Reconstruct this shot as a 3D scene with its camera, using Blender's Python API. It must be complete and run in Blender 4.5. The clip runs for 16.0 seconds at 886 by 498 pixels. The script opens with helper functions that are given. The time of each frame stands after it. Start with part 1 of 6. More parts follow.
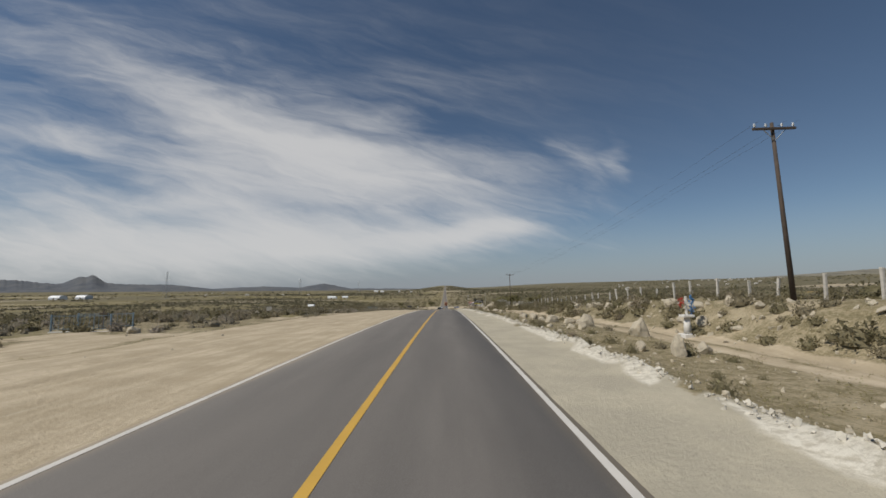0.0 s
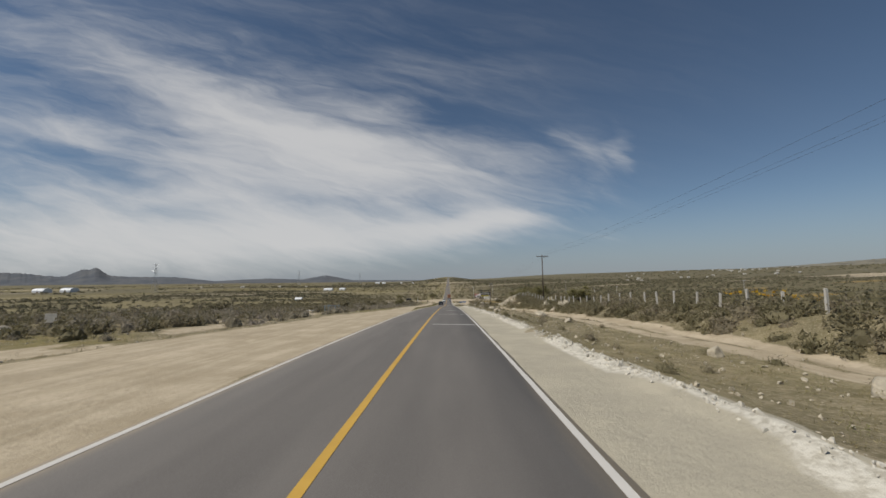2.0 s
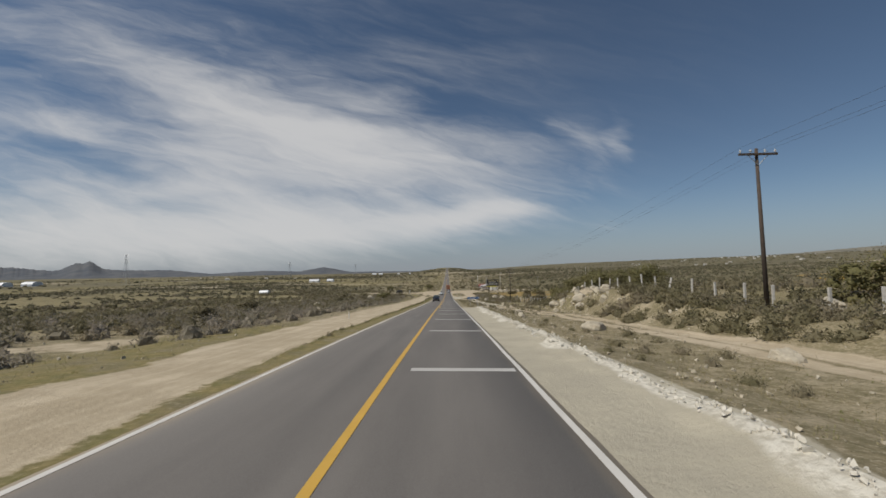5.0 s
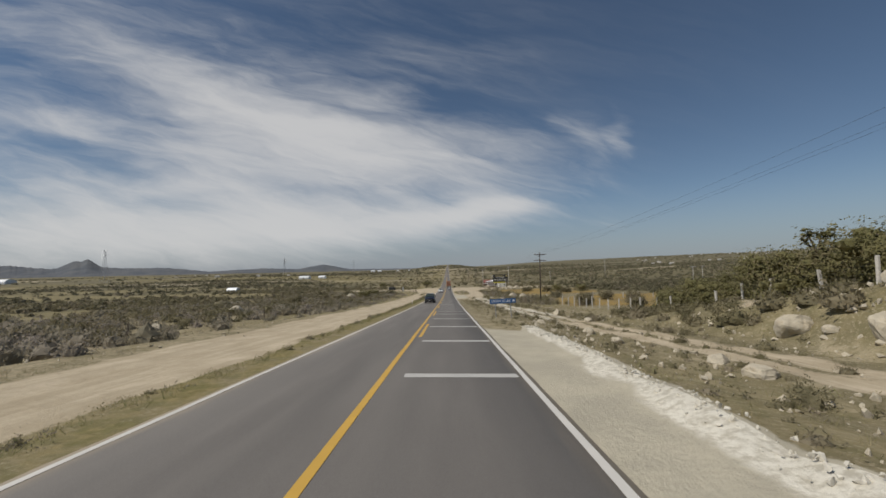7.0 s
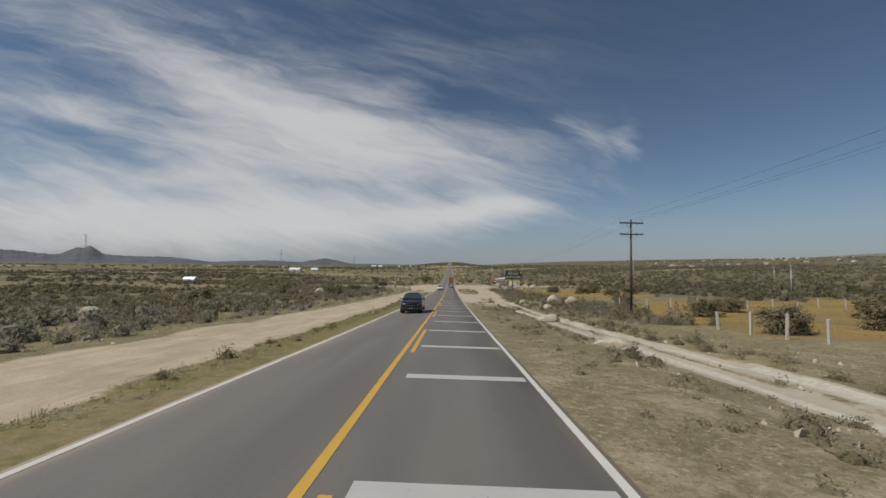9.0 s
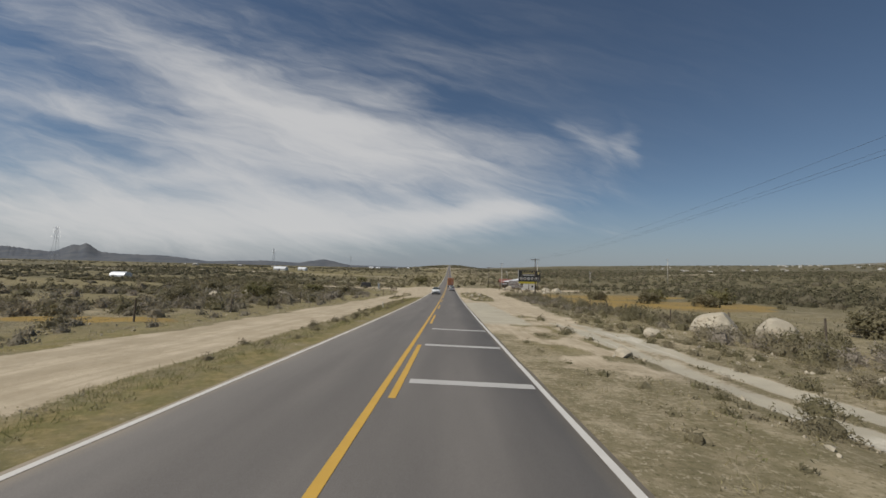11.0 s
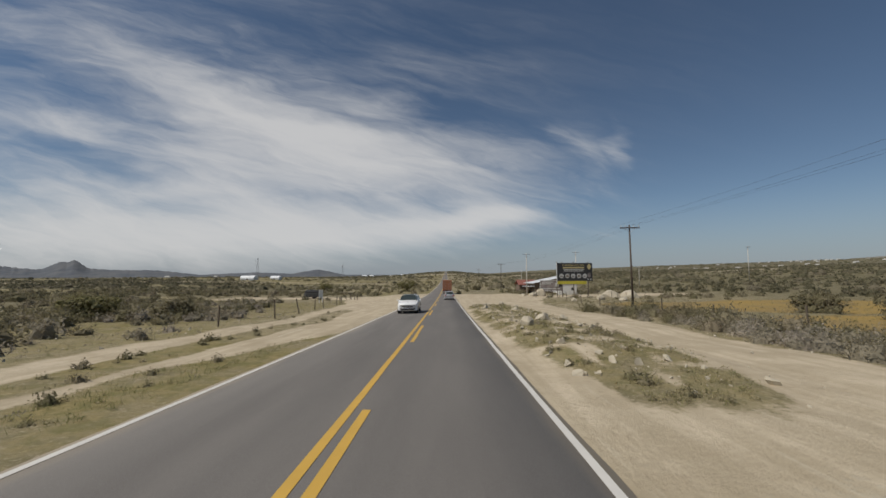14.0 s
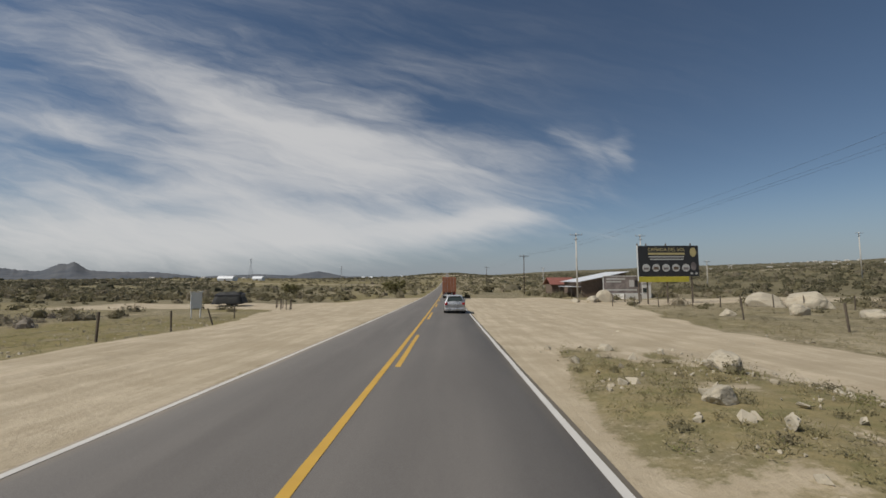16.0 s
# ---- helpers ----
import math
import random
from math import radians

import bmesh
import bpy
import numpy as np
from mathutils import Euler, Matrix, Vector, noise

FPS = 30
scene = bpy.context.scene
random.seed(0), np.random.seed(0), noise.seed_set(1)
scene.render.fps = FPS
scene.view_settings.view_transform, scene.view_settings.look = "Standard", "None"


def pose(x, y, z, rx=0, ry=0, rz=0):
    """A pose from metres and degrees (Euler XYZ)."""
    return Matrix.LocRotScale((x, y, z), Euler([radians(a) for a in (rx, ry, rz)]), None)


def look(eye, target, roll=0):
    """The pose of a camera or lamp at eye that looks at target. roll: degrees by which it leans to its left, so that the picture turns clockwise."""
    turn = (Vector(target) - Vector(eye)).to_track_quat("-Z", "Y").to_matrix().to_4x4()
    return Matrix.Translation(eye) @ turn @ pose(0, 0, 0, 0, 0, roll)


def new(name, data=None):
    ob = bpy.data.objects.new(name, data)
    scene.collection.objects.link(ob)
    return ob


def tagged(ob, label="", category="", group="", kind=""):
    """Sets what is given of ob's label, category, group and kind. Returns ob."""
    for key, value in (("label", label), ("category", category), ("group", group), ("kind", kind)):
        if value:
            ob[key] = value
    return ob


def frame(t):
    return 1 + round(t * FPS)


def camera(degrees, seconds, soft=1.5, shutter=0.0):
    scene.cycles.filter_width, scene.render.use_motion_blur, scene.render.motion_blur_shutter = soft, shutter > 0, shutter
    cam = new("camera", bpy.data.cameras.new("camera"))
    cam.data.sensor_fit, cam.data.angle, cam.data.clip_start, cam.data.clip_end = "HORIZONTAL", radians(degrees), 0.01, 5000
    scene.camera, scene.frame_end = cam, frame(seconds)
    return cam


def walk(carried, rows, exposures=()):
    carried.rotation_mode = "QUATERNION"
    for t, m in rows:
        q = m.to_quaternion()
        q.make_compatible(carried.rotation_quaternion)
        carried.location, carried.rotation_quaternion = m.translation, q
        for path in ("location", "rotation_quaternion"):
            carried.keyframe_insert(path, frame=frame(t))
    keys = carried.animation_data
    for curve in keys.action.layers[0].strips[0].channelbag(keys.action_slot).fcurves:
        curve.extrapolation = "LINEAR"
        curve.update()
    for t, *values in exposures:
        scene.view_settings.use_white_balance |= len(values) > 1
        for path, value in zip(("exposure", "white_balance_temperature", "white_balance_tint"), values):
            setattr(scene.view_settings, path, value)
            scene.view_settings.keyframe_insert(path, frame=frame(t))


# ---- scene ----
cam = camera(96.5, 16.0, soft=1.6)
PATH = [
    (0.0, pose(1.50, 0.00, 2.085, 95.85, 0.37, 0.36)),
    (0.5, pose(1.50, 9.60, 2.046, 95.36, 0.22, 0.61)),
    (1.0, pose(1.54, 19.20, 1.881, 94.86, 0.89, 0.52)),
    (1.5, pose(1.60, 28.80, 1.721, 94.92, 1.00, 0.56)),
    (2.0, pose(1.60, 38.40, 1.535, 94.63, 0.57, 0.80)),
    (2.5, pose(1.50, 48.00, 1.295, 94.26, 0.09, 0.87)),
    (3.0, pose(1.46, 57.60, 0.990, 94.14, 0.16, 0.76)),
    (3.5, pose(1.50, 67.20, 0.674, 93.90, 1.28, 0.58)),
    (4.0, pose(1.50, 76.80, 0.320, 93.65, 1.28, 0.54)),
    (4.5, pose(1.52, 86.40, -0.100, 93.49, 1.17, 0.59)),
    (5.0, pose(1.55, 96.00, -0.552, 93.32, 1.07, 0.64)),
    (5.5, pose(1.57, 105.60, -1.032, 93.15, 0.97, 0.69)),
    (6.0, pose(1.60, 115.20, -1.535, 92.98, 0.86, 0.74)),
    (6.5, pose(1.62, 124.80, -2.059, 92.81, 0.76, 0.79)),
    (7.0, pose(1.66, 134.40, -2.587, 92.93, 1.22, 0.71)),
    (7.5, pose(1.68, 144.00, -3.087, 92.57, 0.53, 0.76)),
    (8.0, pose(1.64, 153.60, -3.631, 92.62, 0.79, 0.81)),
    (8.5, pose(1.60, 163.20, -4.189, 92.80, 0.41, 0.79)),
    (9.0, pose(1.54, 172.80, -4.742, 92.59, -0.57, 1.07)),
    (9.5, pose(1.50, 182.40, -5.272, 92.70, -0.78, 1.04)),
    (10.0, pose(1.45, 192.00, -5.791, 92.81, -1.00, 1.01)),
    (10.5, pose(1.41, 201.60, -6.296, 92.93, -1.22, 0.98)),
    (11.0, pose(1.36, 211.20, -6.783, 93.04, -1.43, 0.95)),
    (11.5, pose(1.32, 220.80, -7.250, 93.15, -1.65, 0.92)),
    (12.0, pose(1.30, 230.40, -7.771, 93.19, -2.02, 0.77)),
    (12.5, pose(1.28, 240.00, -8.218, 93.94, -2.25, 0.43)),
    (13.0, pose(1.48, 249.60, -8.562, 93.60, -0.64, 0.13)),
    (13.5, pose(1.60, 259.20, -8.972, 93.55, -0.23, 0.13)),
    (14.0, pose(1.70, 268.80, -9.328, 94.05, 0.26, 0.47)),
    (14.5, pose(1.68, 278.40, -9.631, 94.01, -0.73, 0.80)),
    (15.0, pose(1.64, 288.00, -9.954, 94.00, -0.87, 0.94)),
    (15.5, pose(1.56, 297.60, -10.271, 94.21, -0.85, 0.80)),
    (16.0, pose(1.66, 307.20, -10.561, 94.32, 0.27, 0.68)),
]
walk(cam, PATH, exposures=((0.0, 0.15),))

# ---- world, sun ----
SUN_AZ, SUN_EL = -115.0, 52.0      # clockwise from +y, and above the horizon
world = bpy.data.worlds.new("world")
scene.world = world
world.use_nodes = True


class Nodes:
    """Short forms for building a node tree."""

    def __init__(self, tree):
        self.t = tree

    def n(self, kind, **props):
        node = self.t.nodes.new(kind)
        for k, v in props.items():
            if k == "op":
                node.operation = v
            elif k == "blend":
                node.blend_type = v
            elif k == "attr":
                node.attribute_name = v
            elif k == "sky":
                node.sky_type = v
        return node

    def put(self, socket, value):
        if hasattr(value, "is_output"):
            self.t.links.new(value, socket)
        elif value is not None:
            socket.default_value = value

    def math(self, op, a, b=None, c=None, clamp=False):
        m = self.n("ShaderNodeMath", op=op)
        m.use_clamp = clamp
        for s, val in zip(m.inputs, (a, b, c)):
            self.put(s, val)
        return m.outputs[0]

    def ramp(self, x, lo, hi, a=0.0, b=1.0):
        m = self.n("ShaderNodeMapRange")
        m.interpolation_type = "SMOOTHSTEP"
        for s, val in zip(m.inputs, (x, lo, hi, a, b)):
            self.put(s, val)
        return m.outputs[0]

    def mix(self, fac, a, b, blend="MIX"):
        m = self.n("ShaderNodeMixRGB", blend=blend)
        self.put(m.inputs[0], fac)
        for s, val in ((m.inputs[1], a), (m.inputs[2], b)):
            self.put(s, (*val, 1) if isinstance(val, tuple) and len(val) == 3 else val)
        return m.outputs[0]

    def noise(self, vec, scale, detail=4.0, rough=0.55, distort=0.0):
        m = self.n("ShaderNodeTexNoise")
        self.put(m.inputs["Vector"], vec)
        for k, val in (("Scale", scale), ("Detail", detail), ("Roughness", rough), ("Distortion", distort)):
            m.inputs[k].default_value = val
        return m.outputs[0]

    def combine(self, x, y, z):
        m = self.n("ShaderNodeCombineXYZ")
        for s, val in zip(m.inputs, (x, y, z)):
            self.put(s, val)
        return m.outputs[0]


w = Nodes(world.node_tree)
background = world.node_tree.nodes["Background"]
sky = w.n("ShaderNodeTexSky", sky="NISHITA")
sky.sun_disc = False
sky.sun_elevation = radians(SUN_EL)
sky.sun_rotation = radians(SUN_AZ % 360)
sky.altitude, sky.air_density, sky.dust_density, sky.ozone_density = 600, 0.9, 0.35, 1.6
way = w.n("ShaderNodeTexCoord").outputs["Generated"]
sep = w.n("ShaderNodeSeparateXYZ")
w.put(sep.inputs[0], way)
ahead = w.math("MAXIMUM", sep.outputs[1], 0.04)
sky_u = w.math("DIVIDE", sep.outputs[0], ahead)      # the sky over the valley, flattened out
sky_v = w.math("DIVIDE", sep.outputs[2], ahead)
sky_flat = w.combine(sky_u, sky_v, 0.0)


def shifted(vec, loc, turn, size):
    m = w.n("ShaderNodeMapping")
    m.vector_type = "TEXTURE"
    w.put(m.inputs["Vector"], vec)
    m.inputs["Location"].default_value = (*loc, 0)
    m.inputs["Rotation"].default_value = (0, 0, radians(turn))
    m.inputs["Scale"].default_value = (*size, 1)
    return m.outputs[0]


bend = w.n("ShaderNodeTexNoise")
w.put(bend.inputs["Vector"], shifted(sky_flat, (0, 0), -14, (0.5, 0.16)))
bend.inputs["Scale"].default_value, bend.inputs["Detail"].default_value = 1.6, 5.0
offset = w.n("ShaderNodeVectorMath", op="MULTIPLY_ADD")
w.put(offset.inputs[0], bend.outputs["Color"])
offset.inputs[1].default_value, offset.inputs[2].default_value = (0.26, 0.06, 0), (-0.13, -0.03, 0)
warped = w.n("ShaderNodeVectorMath", op="ADD")
w.put(warped.inputs[0], sky_flat)
w.put(warped.inputs[1], offset.outputs[0])
# banks, veils and gaps of the cirrus: place, half length and depth, lean, thickness
CLOUD_BANKS = ((-.948, .150, .80, .17, 0, 1.05), (-.401, .112, .62, .080, 2, .90), (-.011, .122, .243, .036, 8, .52), (.103, .151, .107, .030, 8, .40), (.103, .184, .157, .029, -12, .30),
               (-.372, .388, .329, .121, -20, .54), (-.689, .342, .371, .093, -16, .42), (-.114, .285, .486, .129, -12, .45), (-1.053, .439, .60, .107, -20, .42), (-.85, .606, .60, .10, -22, .36), (-1.155, .37, .243, .086, -5, .35))
CLOUD_WISPS = ((.10, .301, .40, .10, -12, .26), (.361, .331, .107, .051, -30, .40), (.451, .331, .031, .071, 14, .30), (-.161, .455, .157, .037, -10, .33), (-.23, .248, .429, .129, -8, .30), (-.695, .499, .543, .086, -20, .38), (.402, .11, .057, .02, 0, .30),
               (-.55, .40, 1.0, .42, -18, .26), (.05, .60, 1.2, .50, -10, .15))
CLOUD_GAPS = ((-.859, .311, .243, .069, -8, -.42), (-.623, .172, .157, .043, -4, -.25), (-.20, .175, .186, .040, -2, -.30), (-.995, .469, .286, .043, -14, -.20), (-.348, .291, .229, .037, -14, -.20), (-.026, .198, .129, .026, -4, -.25))
cover_ = 0.0
for bu, bv, ba, bb, lean_, thick_ in CLOUD_BANKS + CLOUD_WISPS + CLOUD_GAPS:
    ball = w.n("ShaderNodeTexGradient")
    ball.gradient_type = "SPHERICAL"
    w.put(ball.inputs["Vector"], shifted(warped.outputs[0], (bu, bv), lean_, (ba * 1.25, bb * 1.25)))
    cover_ = w.math("MULTIPLY_ADD", ball.outputs["Fac"], thick_ * 1.25, cover_)
streak = w.noise(shifted(warped.outputs[0], (0, 0), -15, (0.42, 0.075)), 1.0, 7.0, 0.56, 0.35)
fine = w.noise(shifted(warped.outputs[0], (3, 1), -17, (0.13, 0.022)), 1.0, 5.0, 0.6, 0.5)
ragged_ = w.math("ADD", w.math("MULTIPLY", w.math("SUBTRACT", streak, 0.5), 1.7), w.math("MULTIPLY", w.math("SUBTRACT", fine, 0.5), 0.55))
ragged_ = w.math("MULTIPLY", ragged_, w.ramp(cover_, 0.0, 0.40))
dens = w.math("MULTIPLY", w.ramp(w.math("ADD", cover_, ragged_), 0.0, 1.75), 0.86)
dens = w.math("MULTIPLY", dens, w.ramp(sep.outputs[1], 0.04, 0.3))
haze = w.ramp(sep.outputs[2], -0.02, 0.19, 0.85, 0.0)
base_sky = w.mix(1.0, sky.outputs[0], (1.08, 1.11, 1.09), "MULTIPLY")
hazy = w.mix(haze, base_sky, (4.25, 4.85, 5.8))
w.put(background.inputs[0], w.mix(dens, hazy, (11.0, 10.9, 10.8)))
background.inputs[1].default_value = 0.05

sun = new("sun", bpy.data.lights.new("sun", "SUN"))
sun.data.energy, sun.data.angle, sun.data.color = 3.4, radians(0.5), (1.0, 0.95, 0.86)
az, el = radians(SUN_AZ), radians(SUN_EL)
toward = Vector((math.sin(az) * math.cos(el), math.cos(az) * math.cos(el), math.sin(el)))
sun.matrix_world = look(toward * 100, (0, 0, 0))


# ---- materials ----
def surface(name, color, rough=0.8, metal=0.0, vary=0.25, scale=6.0, bump=0.15, fine_scale=60.0, dirt=None, spec=0.5, coat=0.0):
    """A painted, stony or wooden surface with stains at one scale and grain at another."""
    m = bpy.data.materials.new(name)
    m.use_nodes = True
    s = Nodes(m.node_tree)
    b = m.node_tree.nodes["Principled BSDF"]
    pos = s.n("ShaderNodeTexCoord").outputs["Object"]
    stain = s.noise(pos, scale, 5.0, 0.6)
    grain = s.noise(pos, fine_scale, 3.0, 0.6)
    rnd = s.n("ShaderNodeObjectInfo").outputs["Random"]
    low = tuple(c * (1 - vary) for c in color)
    high = tuple(min(1, c * (1 + vary)) for c in color)
    col = s.mix(s.ramp(stain, 0.32, 0.68), low, high)
    col = s.mix(s.math("MULTIPLY", s.ramp(grain, 0.3, 0.7), 0.35), col, tuple(c * 0.72 for c in color))
    col = s.mix(s.math("MULTIPLY", rnd, 0.25), col, tuple(c * 0.7 for c in color))
    if dirt:
        col = s.mix(s.ramp(stain, 0.5, 0.72, 0.0, 0.7), col, dirt)
    s.put(b.inputs["Base Color"], col)
    s.put(b.inputs["Roughness"], s.ramp(stain, 0.2, 0.8, max(0.02, rough - 0.08), min(1, rough + 0.08)))
    b.inputs["Metallic"].default_value = metal
    b.inputs["Specular IOR Level"].default_value = spec
    b.inputs["Coat Weight"].default_value = coat
    if bump:
        bp = s.n("ShaderNodeBump")
        bp.inputs["Strength"].default_value = bump
        bp.inputs["Distance"].default_value = 0.02
        s.put(bp.inputs["Height"], s.math("ADD", grain, stain))
        s.put(b.inputs["Normal"], bp.outputs[0])
    return m


def leafy(name, a, b_, c, rough=0.75):
    """Foliage: three tones by leaf, and a tint for each plant."""
    m = bpy.data.materials.new(name)
    m.use_nodes = True
    s = Nodes(m.node_tree)
    b = m.node_tree.nodes["Principled BSDF"]
    isl = s.n("ShaderNodeNewGeometry").outputs["Random Per Island"]
    tint = s.n("ShaderNodeAttribute", attr="tint").outputs["Fac"]
    col = s.mix(s.ramp(isl, 0.1, 0.9), a, b_)
    col = s.mix(s.ramp(tint, 0.25, 0.95), col, c)
    pos = s.n("ShaderNodeTexCoord").outputs["Object"]
    tuft = s.noise(pos, 3.2, 5.0, 0.7)
    fleck = s.noise(pos, 17.0, 3.0, 0.7)
    col = s.mix(s.ramp(tuft, 0.36, 0.62, 0.85, 1.0), (0.060, 0.052, 0.028), col)
    col = s.mix(s.ramp(fleck, 0.50, 0.72, 0.0, 0.35), col, (0.36, 0.32, 0.22))
    s.put(b.inputs["Base Color"], col)
    b.inputs["Roughness"].default_value = rough
    b.inputs["Specular IOR Level"].default_value = 0.2
    thin = s.n("ShaderNodeBsdfTranslucent")
    s.put(thin.inputs["Color"], col)
    both = s.n("ShaderNodeMixShader")
    both.inputs[0].default_value = 0.4
    s.put(both.inputs[1], b.outputs[0])
    s.put(both.inputs[2], thin.outputs[0])
    s.put(m.node_tree.nodes["Material Output"].inputs[0], both.outputs[0])
    return m


def asphalt_material():
    m = bpy.data.materials.new("asphalt")
    m.use_nodes = True
    s = Nodes(m.node_tree)
    b = m.node_tree.nodes["Principled BSDF"]
    pos = s.n("ShaderNodeTexCoord").outputs["Object"]
    sp = s.n("ShaderNodeSeparateXYZ")
    s.put(sp.inputs[0], pos)
    grit = s.noise(pos, 90.0, 2.0, 0.7)
    patch = s.noise(s.combine(sp.outputs[0], s.math("MULTIPLY", sp.outputs[1], 0.12), 0.0), 0.9, 5.0, 0.6)
    lane = s.math("ABSOLUTE", s.math("SUBTRACT", s.math("ABSOLUTE", sp.outputs[0]), 1.75))
    wheel = s.ramp(s.math("ABSOLUTE", s.math("SUBTRACT", lane, 0.85)), 0.0, 0.55, 1.0, 0.0)   # polished wheel paths
    col = s.mix(s.ramp(patch, 0.3, 0.7), (0.128, 0.116, 0.105), (0.162, 0.147, 0.132))
    col = s.mix(s.math("MULTIPLY", wheel, 0.35), col, (0.108, 0.099, 0.091))
    col = s.mix(s.ramp(grit, 0.45, 0.75, 0.0, 0.55), col, (0.22, 0.21, 0.195))
    col = s.mix(s.ramp(grit, 0.25, 0.45, 0.4, 0.0), col, (0.06, 0.057, 0.055))
    dusty = s.ramp(s.math("ADD", s.math("ABSOLUTE", sp.outputs[0]), s.math("MULTIPLY", patch, 0.8)), 3.55, 4.1)
    col = s.mix(s.math("MULTIPLY", dusty, 0.7), col, (0.33, 0.27, 0.19))
    s.put(b.inputs["Base Color"], col)
    b.inputs["Roughness"].default_value = 0.82
    b.inputs["Specular IOR Level"].default_value = 0.35
    bp = s.n("ShaderNodeBump")
    bp.inputs["Strength"].default_value, bp.inputs["Distance"].default_value = 0.4, 0.006
    s.put(bp.inputs["Height"], grit)
    s.put(b.inputs["Normal"], bp.outputs[0])
    return m


def line_material(name, color, worn):
    m = bpy.data.materials.new(name)
    m.use_nodes = True
    s = Nodes(m.node_tree)
    b = m.node_tree.nodes["Principled BSDF"]
    pos = s.n("ShaderNodeTexCoord").outputs["Object"]
    chip = s.noise(pos, 22.0, 5.0, 0.7)
    wide = s.noise(pos, 1.3, 3.0, 0.6)
    hole = s.ramp(s.math("ADD", chip, s.math("MULTIPLY", wide, 0.5)), worn, worn + 0.12)
    s.put(b.inputs["Base Color"], s.mix(s.math("MULTIPLY", hole, 0.8), s.mix(wide, color, tuple(c * 0.75 for c in color)), (0.12, 0.11, 0.10)))
    b.inputs["Roughness"].default_value = 0.65
    return m


def ground_material():
    """Dry ground: cover is read from the mask (red bare dirt, green pale gravel, blue golden field, alpha fresh green)."""
    m = bpy.data.materials.new("dry_ground")
    m.use_nodes = True
    s = Nodes(m.node_tree)
    b = m.node_tree.nodes["Principled BSDF"]
    pos = s.n("ShaderNodeTexCoord").outputs["Object"]
    mask = s.n("ShaderNodeAttribute", attr="cover")
    sp = s.n("ShaderNodeSeparateXYZ")
    s.put(sp.inputs[0], mask.outputs["Vector"])
    green = mask.outputs["Alpha"]
    broad = s.noise(pos, 0.018, 6.0, 0.65)
    mid = s.noise(pos, 0.55, 6.0, 0.65)
    small = s.noise(pos, 6.0, 5.0, 0.65)
    grain = s.noise(pos, 45.0, 3.0, 0.65)
    scrub = s.mix(s.ramp(mid, 0.3, 0.7), (0.265, 0.218, 0.135), (0.365, 0.305, 0.205))
    scrub = s.mix(s.ramp(small, 0.42, 0.62, 0.0, 0.8), scrub, (0.165, 0.141, 0.076))
    patchy = s.noise(pos, 1.9, 4.0, 0.6)
    scrub = s.mix(s.ramp(patchy, 0.47, 0.60, 0.0, 0.75), scrub, (0.175, 0.148, 0.084))
    scrub = s.mix(s.ramp(broad, 0.42, 0.62, 0.0, 0.7), scrub, (0.13, 0.114, 0.066))
    scrub = s.mix(s.ramp(mid, 0.50, 0.66, 0.0, 0.7), scrub, (0.38, 0.32, 0.22))
    scrub = s.mix(s.ramp(s.noise(pos, 3.3, 5.0, 0.7), 0.54, 0.68, 0.0, 0.35), scrub, (0.10, 0.088, 0.045))
    scrub = s.mix(s.ramp(s.noise(pos, 9.0, 5.0, 0.75), 0.53, 0.64, 0.0, 0.65), scrub, (0.43, 0.37, 0.265))
    scrub = s.mix(s.ramp(s.noise(pos, 13.0, 4.0, 0.75), 0.55, 0.66, 0.0, 0.7), scrub, (0.085, 0.075, 0.036))
    spx = s.n("ShaderNodeSeparateXYZ")
    s.put(spx.inputs[0], pos)
    away = s.math("MULTIPLY", s.ramp(s.math("ABSOLUTE", spx.outputs[0]), 24.0, 80.0), s.ramp(green, 0.25, 0.7, 1.0, 0.1))   # the brush closes up away from the road
    scrub = s.mix(s.math("MULTIPLY", away, s.ramp(patchy, 0.3, 0.6, 0.95, 0.6)), scrub, s.mix(s.ramp(mid, 0.35, 0.65), (0.092, 0.083, 0.046), (0.135, 0.118, 0.066)))
    haze_x = s.math("ADD", s.math("ABSOLUTE", spx.outputs[0]), s.math("MULTIPLY", spx.outputs[1], 0.35))
    scrub = s.mix(s.math("MULTIPLY", s.ramp(haze_x, 380.0, 620.0), s.ramp(broad, 0.38, 0.60, 0.95, 0.35)), scrub, s.mix(s.ramp(mid, 0.35, 0.65), (0.105, 0.094, 0.060), (0.165, 0.146, 0.098)))   # distance haze put into the ground colour: slightly paler far out
    fresh = s.mix(s.ramp(small, 0.35, 0.65), (0.165, 0.138, 0.056), (0.265, 0.212, 0.10))
    fresh = s.mix(s.ramp(patchy, 0.45, 0.62, 0.0, 0.6), fresh, (0.135, 0.13, 0.05))
    scrub = s.mix(s.math("MULTIPLY", green, s.ramp(mid, 0.3, 0.6)), scrub, fresh)
    gold = s.mix(s.ramp(s.noise(pos, 0.12, 5.0, 0.6), 0.35, 0.65), (0.225, 0.165, 0.08), (0.31, 0.21, 0.068))
    gold = s.mix(s.ramp(small, 0.45, 0.7, 0.0, 0.6), gold, (0.16, 0.13, 0.05))
    dirt = s.mix(s.ramp(mid, 0.3, 0.7), (0.385, 0.318, 0.222), (0.52, 0.438, 0.322))
    dirt = s.mix(s.ramp(small, 0.5, 0.75, 0.0, 0.5), dirt, (0.27, 0.215, 0.145))
    dirt = s.mix(s.ramp(grain, 0.6, 0.75, 0.0, 0.5), dirt, (0.62, 0.55, 0.43))
